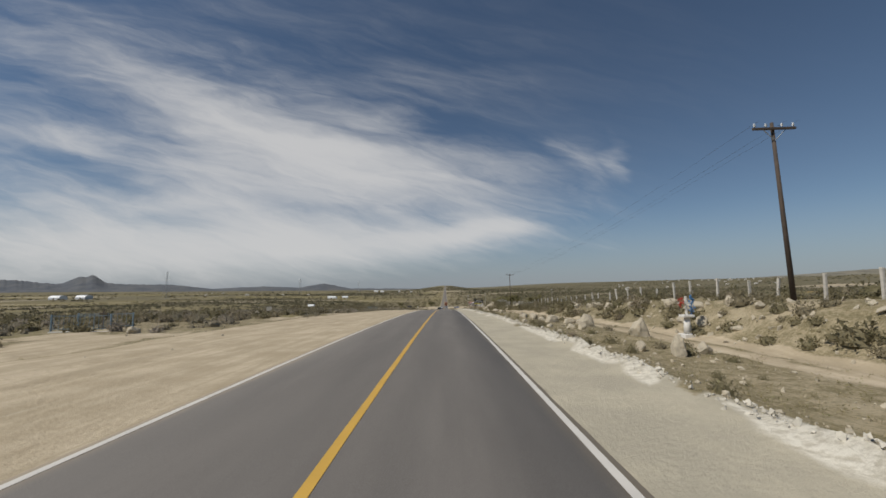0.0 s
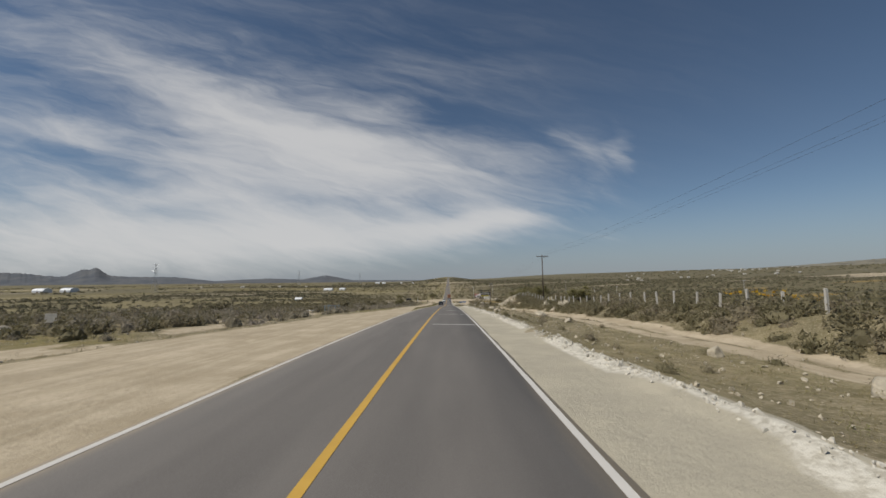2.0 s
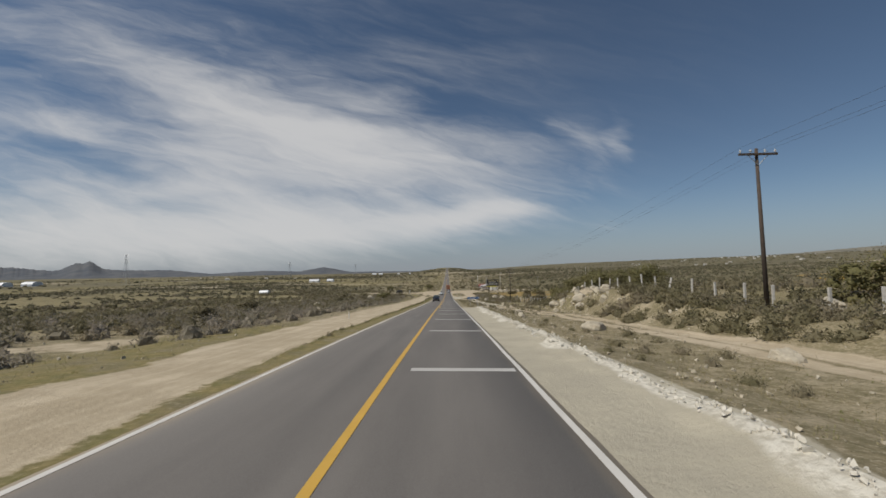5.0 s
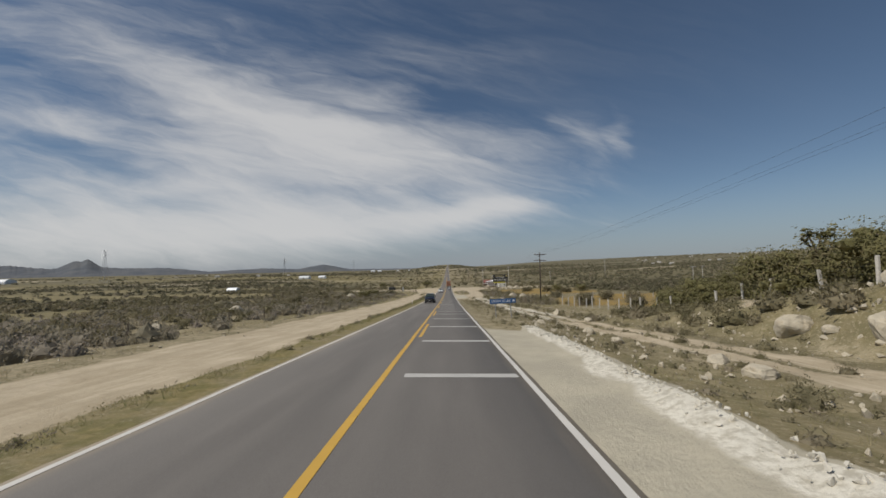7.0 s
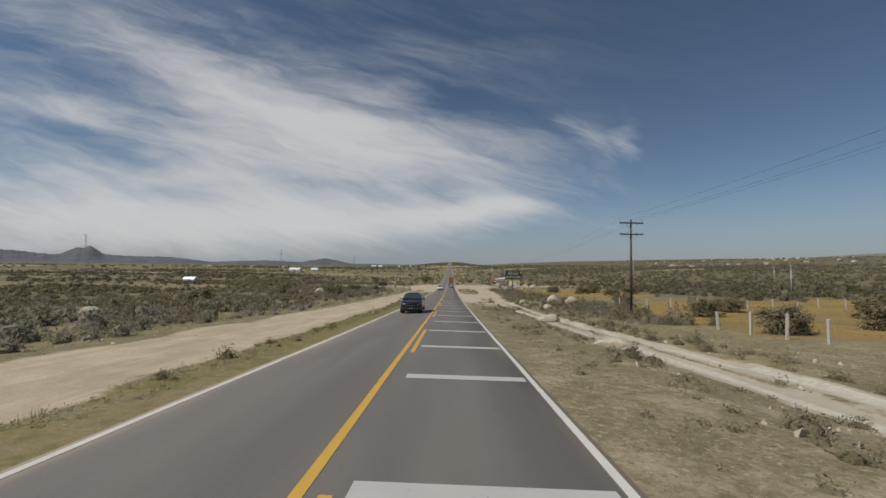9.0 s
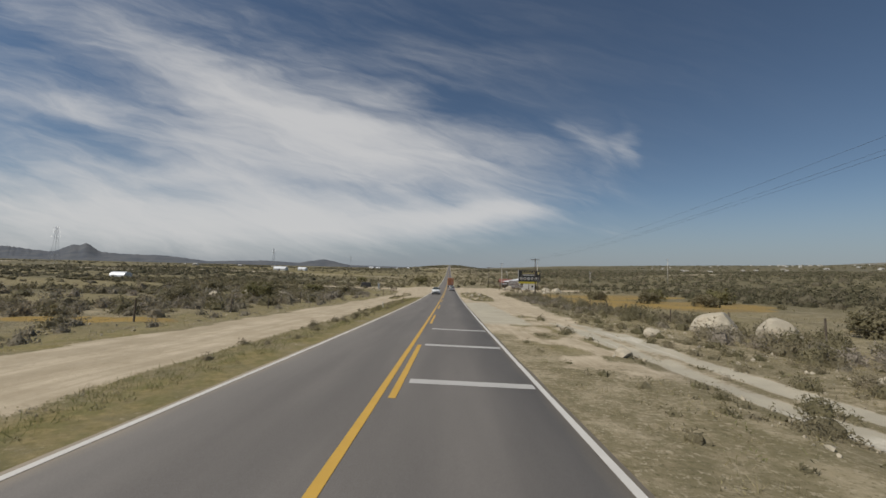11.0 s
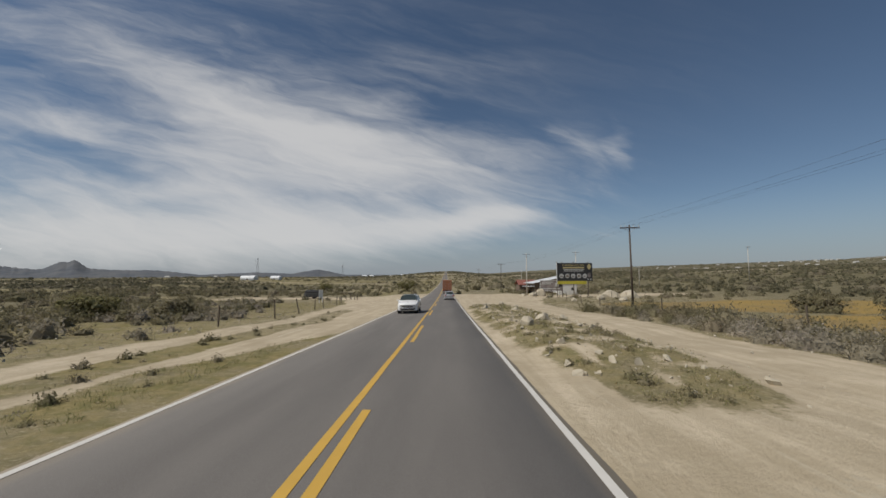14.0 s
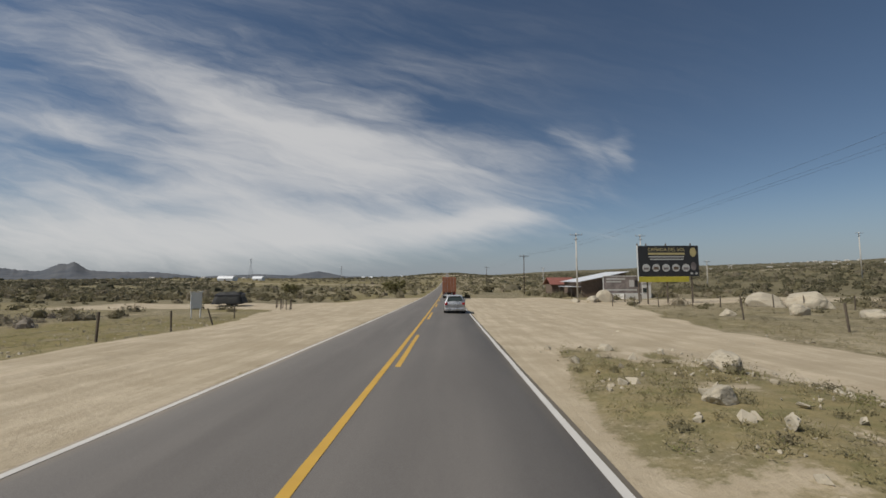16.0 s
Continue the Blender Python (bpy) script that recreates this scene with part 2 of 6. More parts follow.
    pale = s.mix(s.ramp(mid, 0.35, 0.7), (0.38, 0.345, 0.27), (0.46, 0.415, 0.32))
    pale = s.mix(s.ramp(grain, 0.5, 0.75, 0.0, 0.4), pale, (0.25, 0.22, 0.165))
    sp2 = s.n("ShaderNodeSeparateXYZ")
    s.put(sp2.inputs[0], pos)
    drag = s.noise(s.combine(s.math("MULTIPLY", sp2.outputs[0], 1.6), s.math("MULTIPLY", sp2.outputs[1], 0.10), 0.0), 1.0, 6.0, 0.65, 0.4)   # drawn out by passing wheels
    dirt = s.mix(s.ramp(drag, 0.42, 0.58, 0.0, 0.5), dirt, (0.33, 0.272, 0.185))
    dirt = s.mix(s.ramp(drag, 0.62, 0.75, 0.0, 0.6), dirt, (0.56, 0.49, 0.38))
    pale = s.mix(s.ramp(sp.outputs[1], 0.84, 0.95), pale, s.mix(s.ramp(small, 0.35, 0.6), (0.46, 0.42, 0.34), (0.66, 0.62, 0.53)))
    ragged = s.math("MULTIPLY", s.math("SUBTRACT", s.math("ADD", small, mid), 1.0), 0.9)
    col = s.mix(s.ramp(s.math("ADD", sp.outputs[2], ragged), 0.35, 0.65), scrub, gold)
    col = s.mix(s.ramp(s.math("ADD", sp.outputs[0], ragged), 0.35, 0.65), col, dirt)
    col = s.mix(s.ramp(s.math("ADD", sp.outputs[1], s.math("MULTIPLY", ragged, 0.5)), 0.4, 0.6), col, pale)
    s.put(b.inputs["Base Color"], col)
    b.inputs["Roughness"].default_value = 0.95
    b.inputs["Specular IOR Level"].default_value = 0.15
    bp = s.n("ShaderNodeBump")
    bp.inputs["Strength"].default_value, bp.inputs["Distance"].default_value = 0.7, 0.05
    s.put(bp.inputs["Height"], s.math("ADD", small, s.math("MULTIPLY", grain, 0.35)))
    s.put(b.inputs["Normal"], bp.outputs[0])
    return m


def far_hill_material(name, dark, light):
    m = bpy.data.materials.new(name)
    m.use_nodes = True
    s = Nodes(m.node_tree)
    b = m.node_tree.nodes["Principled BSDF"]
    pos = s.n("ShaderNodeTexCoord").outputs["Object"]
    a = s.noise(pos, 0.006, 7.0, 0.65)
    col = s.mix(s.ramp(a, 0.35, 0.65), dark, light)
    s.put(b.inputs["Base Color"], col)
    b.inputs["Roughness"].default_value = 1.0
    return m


def glass_material():
    m = bpy.data.materials.new("tinted_glass")
    m.use_nodes = True
    b = m.node_tree.nodes["Principled BSDF"]
    b.inputs["Base Color"].default_value = (0.040, 0.050, 0.047, 1)
    b.inputs["Roughness"].default_value = 0.05
    b.inputs["IOR"].default_value = 1.5
    return m


ASPHALT = asphalt_material()
YELLOW_LINE = line_material("yellow_line", (0.60, 0.36, 0.06), 1.0)
WHITE_LINE = line_material("white_line", (0.64, 0.61, 0.56), 0.98)
BAR_LINE = line_material("rumble_paint", (0.50, 0.48, 0.45), 0.90)
GROUND = ground_material()
# blue-grey of distance haze is put into the mountains' base colour
HAZED_HILLS = far_hill_material("hazed_hills", (0.062, 0.070, 0.085), (0.105, 0.108, 0.112))
# brown-olive scrub cover, paled by haze painted into the colour
HAZED_SLOPES = far_hill_material("hazed_slopes", (0.125, 0.118, 0.090), (0.23, 0.205, 0.150))
GLASS = glass_material()
STONE = surface("pale_granite", (0.46, 0.405, 0.31), 0.9, vary=0.2, scale=3.0, bump=0.6, fine_scale=35, dirt=(0.34, 0.28, 0.2))
RUBBLE = surface("white_rubble", (0.60, 0.56, 0.48), 0.95, vary=0.15, scale=2.0, bump=0.5, fine_scale=30)
POLE_WOOD = surface("creosoted_wood", (0.075, 0.055, 0.042), 0.85, vary=0.3, scale=4.0, bump=0.4, fine_scale=50)
POST_WOOD = surface("weathered_wood", (0.12, 0.095, 0.07), 0.9, vary=0.3, scale=5.0, bump=0.4)
CONCRETE = surface("post_concrete", (0.50, 0.47, 0.42), 0.9, vary=0.2, scale=5.0, bump=0.3)
STEEL = surface("galvanised_steel", (0.42, 0.43, 0.44), 0.45, 0.8, vary=0.15, scale=8.0, bump=0.05)
WIRE = surface("wire", (0.10, 0.10, 0.10), 0.5, 0.7, bump=0)
CERAMIC = surface("insulator_glaze", (0.42, 0.44, 0.46), 0.25, vary=0.1, bump=0)
SIGN_BLUE = surface("sign_blue", (0.03, 0.105, 0.27), 0.5, vary=0.08, scale=2.0, bump=0)
SIGN_WHITE = surface("sign_white", (0.74, 0.75, 0.74), 0.5, vary=0.05, scale=2.0, bump=0)
BLUE_PAINT = surface("faded_blue_paint", (0.19, 0.26, 0.31), 0.6, vary=0.25, scale=5.0)
WHITE_PAINT = surface("white_plaster", (0.72, 0.70, 0.66), 0.85, vary=0.1, scale=1.5, dirt=(0.5, 0.45, 0.38))
RED_PAINT = surface("red_petals", (0.42, 0.06, 0.035), 0.7, vary=0.3, scale=20)
BLUE_PETAL = surface("blue_petals", (0.06, 0.19, 0.40), 0.7, vary=0.3, scale=20)
RED_ROOF = surface("red_sheet_roof", (0.26, 0.10, 0.075), 0.6, vary=0.2, scale=2.0)
TIN = surface("white_sheet_roof", (0.74, 0.75, 0.76), 0.45, 0.1, vary=0.08, scale=1.0, bump=0.05)
BRICK_DARK = surface("brown_block", (0.16, 0.115, 0.085), 0.9, vary=0.25, scale=2.5, bump=0.4)
BLACK_PANEL = surface("black_panel", (0.028, 0.028, 0.03), 0.5, vary=0.15, scale=1.0, bump=0)
GOLD_INK = surface("gold_ink", (0.50, 0.42, 0.20), 0.5, vary=0.1, bump=0)
PALE_INK = surface("pale_ink", (0.50, 0.50, 0.48), 0.5, vary=0.1, bump=0)
YELLOW_PANEL = surface("yellow_panel", (0.50, 0.43, 0.05), 0.5, vary=0.12, scale=1.5, bump=0)
GREY_PRINT = surface("printed_panel", (0.22, 0.19, 0.18), 0.5, vary=0.5, scale=0.9, bump=0)
SILVER = surface("silver_car_paint", (0.52, 0.52, 0.52), 0.28, 0.55, vary=0.05, scale=2.0, bump=0, coat=0.6)
WHITE_CAR = surface("white_car_paint", (0.78, 0.78, 0.77), 0.3, 0.0, vary=0.03, scale=2.0, bump=0, coat=0.6)
DARK_CAR = surface("dark_car_paint", (0.018, 0.018, 0.024), 0.22, 0.2, vary=0.1, scale=2.0, bump=0, coat=0.9)
RUBBER = surface("tyre_rubber", (0.02, 0.02, 0.02), 0.85, bump=0.2)
ALLOY = surface("wheel_alloy", (0.45, 0.45, 0.46), 0.35, 0.8, bump=0)
PLASTIC = surface("black_plastic", (0.025, 0.025, 0.026), 0.6, bump=0.05)
LAMP_CLEAR = surface("headlamp_lens", (0.62, 0.63, 0.64), 0.12, 0.3, vary=0.1, bump=0)
LAMP_RED = surface("tail_lamp_lens", (0.36, 0.02, 0.02), 0.2, vary=0.1, bump=0)
BOX_ORANGE = surface("rust_orange_paint", (0.30, 0.115, 0.055), 0.6, vary=0.15, scale=1.2, dirt=(0.22, 0.09, 0.05))
TARP = surface("dark_tarpaulin", (0.022, 0.022, 0.02), 0.7, vary=0.3, scale=3.0, bump=0.4)
BARK = surface("grey_bark", (0.13, 0.105, 0.08), 0.9, vary=0.3, scale=6.0, bump=0.6)
SHED_WHITE = surface("shed_sheet", (0.78, 0.78, 0.78), 0.5, vary=0.06, scale=0.05, bump=0)
SCRUB_LEAF = leafy("scrub_leaves", (0.160, 0.143, 0.076), (0.250, 0.219, 0.130), (0.300, 0.253, 0.178))
# darker copy of the scrub leaves: shade among distant bushes put into their colour
SHADED_SCRUB_LEAF = leafy("shaded_scrub_leaves", (0.100, 0.094, 0.054), (0.160, 0.144, 0.086), (0.210, 0.180, 0.125))
SAGE_LEAF = leafy("sage_leaves", (0.250, 0.224, 0.160), (0.350, 0.308, 0.230), (0.385, 0.335, 0.280))
GRASS_LEAF = leafy("dry_grass", (0.30, 0.255, 0.13), (0.42, 0.355, 0.21), (0.25, 0.25, 0.10))
TREE_LEAF = leafy("tree_leaves", (0.17, 0.162, 0.066), (0.225, 0.205, 0.09), (0.25, 0.205, 0.12))
PETAL = leafy("yellow_petals", (0.60, 0.38, 0.02), (0.72, 0.48, 0.03), (0.50, 0.28, 0.02))


# ---- the lie of the land ----
SLOPE_Y = (-120, -60, 0, 20, 40, 60, 80, 100, 120, 140, 160, 180, 200, 220, 240, 260, 280, 300, 360, 430, 600, 1000, 1800, 2700, 5200)
SLOPE_DEG = (.9, .5, -.28, -.84, -1.41, -1.95, -2.42, -2.8, -3.07, -3.23, -3.27, -3.19, -3.02, -2.77, -2.48, -2.18, -1.9, -1.7, -1.0, -.3, .6, 1.3, 1.2, .8, .3)
prof_y = np.arange(-120, 5201, 1.0)
prof_s = np.tan(np.radians(np.interp(prof_y, SLOPE_Y, SLOPE_DEG)))
prof_z = np.concatenate([[0], np.cumsum((prof_s[1:] + prof_s[:-1]) / 2)])
prof_z -= np.interp(0, prof_y, prof_z)
CROWN = 0.02


def road_z(y):
    return np.interp(y, prof_y, prof_z)


def smooth(x, a, b):
    t = np.clip((np.asarray(x, float) - a) / (b - a), 0, 1)
    return t * t * (3 - 2 * t)


def hash2(i, j, k=0):
    n = np.sin(i * 127.1 + j * 311.7 + k * 74.7) * 43758.5453
    return n - np.floor(n)


def vnoise(x, y, k=0):
    """Smooth value noise, 0 to 1."""
    i, j = np.floor(x), np.floor(y)
    fx, fy = x - i, y - j
    fx, fy = fx * fx * (3 - 2 * fx), fy * fy * (3 - 2 * fy)
    a, b = hash2(i, j, k), hash2(i + 1, j, k)
    c, d = hash2(i, j + 1, k), hash2(i + 1, j + 1, k)
    return (a + (b - a) * fx) * (1 - fy) + (c + (d - c) * fx) * fy


def fbm(x, y, k=0, octaves=4):
    s, amp, tot = 0.0, 1.0, 0.0
    for o in range(octaves):
        s = s + amp * vnoise(x * 2 ** o, y * 2 ** o, k + o)
        tot += amp
        amp *= 0.5
    return s / tot - 0.5


def track_x(y):
    return np.interp(y, (0, 130, 165, 200, 240), (14.4, 14.0, 11.2, 10.2, 9.6))


def right_edge(y):
    return np.interp(y, (228, 236, 248, 275, 300, 324, 341, 364, 380, 386), (4, 10.5, 11.5, 14, 15.5, 15, 19, 26, 25, 3.5))


def left_outer(y):
    return np.interp(y, (-80, 0, 55, 67, 80, 95, 110, 134, 173, 215, 245, 270, 285, 292, 299, 309, 318, 325, 338, 350, 360, 364, 376, 386), (-15.5, -15.5, -13.5, -11.8, -11.2, -9.5, -8.8, -10, -11, -11.4, -11.6, -11.3, -11.4, -11.4, -10.6, -11.4, -12.6, -12.8, -15.5, -19, -21, -25, -25, -3.5))


def left_inner(y):
    return np.interp(y, (90, 118, 134, 240, 258, 270, 279, 290, 380), (-3.6, -5.2, -5.1, -6.4, -6.9, -6.9, -6.6, -3.6, -3.6))


def rubble_x(y):
    return np.interp(y, (-5, 12, 51, 89, 137, 160), (7.0, 6.95, 6.4, 6.05, 5.95, 6.3))


def bank(y):
    return np.interp(y, (-80, 0, 30, 47, 56, 70, 100, 120, 135, 147, 156, 164, 170, 182, 240, 340), (2.1, 2.1, 2.0, 1.6, 1.35, 1.0, 0.95, 1.1, 2.5, 2.7, 1.9, 0.6, 0.3, -0.1, -0.3, 0.0))


def open_ground(x, y):
    """Grassy clearings in the brush."""
    clearing = smooth(fbm(x * 0.021, y * 0.034, 71, 3), 0.06, 0.15) * smooth(np.abs(x), 30, 44) * np.where(x > 0, 0.15, 0.7)
    clearing = np.maximum(clearing, smooth(fbm(x * 0.0045, y * 0.009, 33, 3), 0.04, 0.11) * np.where(x > 0, 0.25, 1.0) * smooth(np.hypot(x, y - 250), 180, 330))
    return clearing


def covers(x, y):
    """Masks of bare dirt, pale gravel, golden field and fresh green."""
    e = fbm(x * 0.35, y * 0.35, 11) * 1.6
    dirt = smooth(x, left_outer(y) - 0.5 + e, left_outer(y) + 0.5 + e) * smooth(-x, -left_inner(y) - 0.4 + e * .6, -left_inner(y) + 0.4 + e * .6) * (x < 0)
    isle_l = smooth(1 - np.abs((x - np.interp(y, (276, 288, 298, 306, 315), (-8.2, -8.3, -7.8, -8.8, -9.3)) + e * .4) / 1.25), 0, 0.5) * smooth(y, 274, 280) * smooth(-y, -316, -309)
    dirt = dirt * (1 - isle_l)
    t = np.abs(x - track_x(y) + e * 0.35)
    rut = smooth(-t, -1.55, -1.15) * (0.22 + 0.78 * smooth(t, 0.12, 0.45)) * smooth(-y, -246, -232) * (0.8 + 0.5 * smooth(fbm(x * .5, y * .12, 19), -0.2, 0.1))
    wide = smooth(-x, -right_edge(y) - 0.6 + e, -right_edge(y) + 0.6 + e) * (x > 3.3) * smooth(y, 228, 238)
    isle = smooth(1 - np.abs((x - 7.0 + e * .5) / np.interp(y, (272, 280, 300, 315, 324), (1.2, 2.6, 3.7, 3.4, 1.4))), 0.0, 0.30) * smooth(y, 273, 279) * smooth(-y, -325, -318)
    isle_2 = smooth(1 - np.abs((x - 6.9 + e * .6) / 2.3), 0.0, 0.4) * smooth(y, 222, 230) * smooth(-y, -252, -244) * smooth(fbm(x * .9, y * .7, 57), -0.16, 0.04)
    isle_g = np.maximum(isle, isle_2)
    cross = smooth(-np.abs(y - 366 + e), -9, -6.5) * smooth(-x, -75, -45) * smooth(x, -62, -44)
    slump = smooth(x, 15.5, 17.5) * smooth(-x, -23, -20) * np.maximum(smooth(-np.abs(y - 24), -16, -8), smooth(-np.abs(y - 146), -16, -9)) * smooth(fbm(x * .25, y * .25, 5), -0.08, 0.1)
    far = smooth(fbm(x * 0.006, y * 0.01, 31), 0.15, 0.25) * smooth(np.hypot(x, y - 300), 150, 350) * 0.6
    far = np.maximum(far, smooth(-np.abs(y - 600 - x * 0.2 + e * 4), -22, -6) * (x < -40) * 0.5)
    sand = smooth(-x, 14.5, 17) * smooth(x, -30, -24) * smooth(-y, -150, -110) * smooth(fbm(x * .22, y * .11, 14), 0.0, 0.14) * 0.75
    shoulder = smooth(-np.abs(x - 7.0), -3.2, -2.0) * smooth(y, 218, 226) * smooth(-y, -246, -238) * smooth(fbm(x * .8, y * .6, 53), -0.14, 0.10) * 0.8
    dirt = np.maximum.reduce([sand, shoulder, dirt, rut, wide * (1 - isle_2 * 0.75) * (1 - isle * (0.30 + 0.8 * smooth(fbm(x * 1.0, y * .8, 37), -0.14, 0.06))), cross, slump * np.where(y > 100, 0.85, 0.30), far])
    gravel = smooth(x, 3.2, 3.5) * smooth(-x, -rubble_x(y) + 0.30 + e * .15, -rubble_x(y) + 0.6 + e * .15) * smooth(-y, -163 + x, -160.5 + x)
    gravel = np.maximum(gravel, 0.8 * smooth(-np.abs(x - 5.2 + e * .4), -2.6, -1.6) * smooth(y, 232, 240) * smooth(-y, -282, -268))
    white = smooth(-np.abs(x - rubble_x(y) + e * .35), -0.72, -0.40) * smooth(-y, -161, -156) * smooth(fbm(x * .4, y * .33, 23), -0.34, -0.16)
    gravel = np.maximum.reduce([gravel * 0.78, white, 0.90 * np.clip(rut, 0, 1) * smooth(y, 150, 178)])
    gold = np.zeros_like(np.asarray(x, float))
    for cx, cy, rx, ry in ((33, 112, 9, 5), (95, 165, 28, 16), (122, 192, 30, 14), (142, 216, 24, 13), (36, 208, 15, 30), (60, 228, 30, 24), (67, 108, 7, 5), (148, 253, 10, 8), (213, 329, 14, 12), (330, 365, 18, 14), (38, 286, 17, 16), (42, 318, 18, 14), (-23, 237, 5, 2.5)):
        gold = np.maximum(gold, smooth(1.25 - np.hypot((x - cx) / rx, (y - cy) / ry) + fbm(x * .12, y * .12, 8) * .8, 0.0, 0.35))
    gold = gold * (x > 21.6) + gold * (x < -15)
    green = smooth(fbm(x * .08, y * .05, 17), -0.08, 0.15) * smooth(-np.abs(x), -60, -20) * np.where(x > 0, 0.45, 1.0)
    green = np.maximum(green, smooth(-np.abs(x + 4.5), -1.6, -0.6) * (y > 110))
    green = np.maximum(green, isle_g * 0.8)
    green = np.maximum(green, smooth(-np.abs(x + 22), -9, -5) * smooth(y, 300, 325) * smooth(-y, -350, -340))
    green = np.maximum(green, smooth(-np.abs(x + 16.5), -6.5, -3.0) * smooth(y, 150, 200) * (0.75 + 0.5 * fbm(x * .2, y * .2, 43)))
    green = np.maximum(green, open_ground(x, y) * 0.9)
    return dirt, gravel, gold, green


def ground_z(x, y):
    x, y = np.asarray(x, float), np.asarray(y, float)
    r = road_z(y)
    side = np.abs(x)
    plain = np.where(x < 0, -9.5 + 8 * smooth(y, 900, 4500) - 4 * smooth(-x, 100, 700) * smooth(-y, -900, -300),
                     -7.0 + 44 * smooth(x, 90, 1300) + 22 * smooth(y, 900, 4200))
    plain = plain + fbm(x * 0.004, y * 0.004, 3) * 7
    plain = plain + np.where(x > 0, 3.0 * np.exp(-((x - 170) / 62) ** 2 - ((y - 250) / 80) ** 2), 0)
    wgt = np.where(x < 0, smooth(side, 24, 260), smooth(side, 30, 200)) 
    far_w = smooth(y, 420, 900)
    rr = r * (1 - far_w) + np.maximum(r, -30) * far_w
    z = rr * (1 - wgt) + plain * wgt
    lip = -0.035 - CROWN * np.minimum(side, 4.0)
    verge = np.where(x > 0,
                     -0.32 * smooth(side, 6.8, 9.5) * smooth(-y, -235, -220) + bank(y) * smooth(x, 13.5 + 1.6 * smooth(bank(y), 0.5, 1.6), 19.0) + (0.16 + 0.5 * fbm(x * 1.3, y * 1.3, 29, 3)) * np.exp(-((x - rubble_x(y)) / 0.40) ** 2) * smooth(-y, -160, -156),
                     -0.45 * smooth(side, 12, 17) + 0.05 * np.exp(-((x + 4.6) / 0.8) ** 2) * smooth(y, 105, 120))
    z = z + lip + verge * (1 - smooth(side, 60, 160))
    heap = smooth(1 - np.abs((x - 7.2) / 3.4), 0.0, 0.6) * smooth(y, 276, 284) * smooth(-y, -323, -314)
    z = z + heap * (0.28 + 0.5 * np.maximum(0, fbm(x * 0.4, y * 0.4, 61, 3)))
    ruts = np.where(x > 0, np.abs(np.abs(x - track_x(y)) - 0.8), np.abs(np.abs(x - (left_outer(y) + left_inner(y)) / 2) - 0.85))
    z = z - 0.06 * smooth(-ruts, -0.35, -0.1) * smooth(side, 6.5, 8) * smooth(-side, -20, -16)
    z = z + fbm(x * 0.7, y * 0.7, 47, 3) * 0.7 * smooth(x, 14.8, 16.5) * smooth(-x, -22, -19.5) * smooth(bank(y), 0.9, 1.8)
    rough_w = smooth(side, 5.5, 9)
    z = z + fbm(x * 0.9, y * 0.9, 21, 3) * 0.10 * smooth(side, 4.0, 6.5) + fbm(x * 0.16, y * 0.16, 25, 3) * 0.5 * rough_w * smooth(side, 8, 20)
    return np.where(side < 3.5, r - 0.12, z)


def gz(x, y):
    return float(ground_z(np.array([x]), np.array([y]))[0])


def array_mesh(name, verts, faces, material, smooth_shade=False):
    """A mesh from arrays; all faces with the same number of corners."""
    me = bpy.data.meshes.new(name)
    k = faces.shape[1]
    me.vertices.add(len(verts))
    me.vertices.foreach_set("co", np.ascontiguousarray(verts, np.float32).ravel())
    me.loops.add(faces.size)
    me.loops.foreach_set("vertex_index", np.ascontiguousarray(faces, np.int32).ravel())
    me.polygons.add(len(faces))
    me.polygons.foreach_set("loop_start", np.arange(0, faces.size, k, dtype=np.int32))
    me.polygons.foreach_set("use_smooth", np.full(len(faces), smooth_shade))
    me.update(calc_edges=True)
    me.materials.append(material)
    return me


def grid_faces(rows, cols):
    i = np.arange(rows * cols).reshape(rows, cols)
    return np.stack([i[:-1, :-1].ravel(), i[:-1, 1:].ravel(), i[1:, 1:].ravel(), i[1:, :-1].ravel()], 1)


wide_x = 30 + np.cumsum(0.45 * 1.125 ** np.arange(62))
gx = np.concatenate([-wide_x[::-1], np.arange(-30, 30.01, 0.5), wide_x])
gx = gx[np.abs(gx) < 5600]
gy = np.concatenate([np.arange(-80, 400, 0.9), 400 + np.cumsum(0.9 * 1.06 ** np.arange(100))])
gy = gy[gy < 5000]
X, Y = np.meshgrid(gx, gy)
Z = ground_z(X, Y)
me = array_mesh("ground", np.stack([X.ravel(), Y.ravel(), Z.ravel()], 1), grid_faces(len(gy), len(gx)), GROUND, True)
cov = me.color_attributes.new("cover", "FLOAT_COLOR", "POINT")
cov.data.foreach_set("color", np.stack([c.ravel() for c in covers(X, Y)], 1).astype(np.float32).ravel())
tagged(new("ground", me), "dry scrubland ground with dirt tracks and golden patches", "ground", kind="structure")

# the road: one crowned sheet with skirts
ry = gy[gy < 3600]
cross_x = np.array([-3.76, -3.68, -1.9, 0, 1.9, 3.66, 3.74])
RX, RY = np.meshgrid(cross_x, ry)
wob = fbm(RY * 0.5, RX * 0.7, 41, 3) * 0.10 * (np.abs(RX) > 3.5)
RZ = road_z(RY) - CROWN * np.abs(RX)
RZ[:, [0, -1]] -= 0.16
me = array_mesh("road", np.stack([(RX + wob).ravel(), RY.ravel(), RZ.ravel()], 1), grid_faces(len(ry), len(cross_x)), ASPHALT, True)
tagged(new("road", me), "two-lane grey asphalt road running straight through the valley", "road", kind="structure")


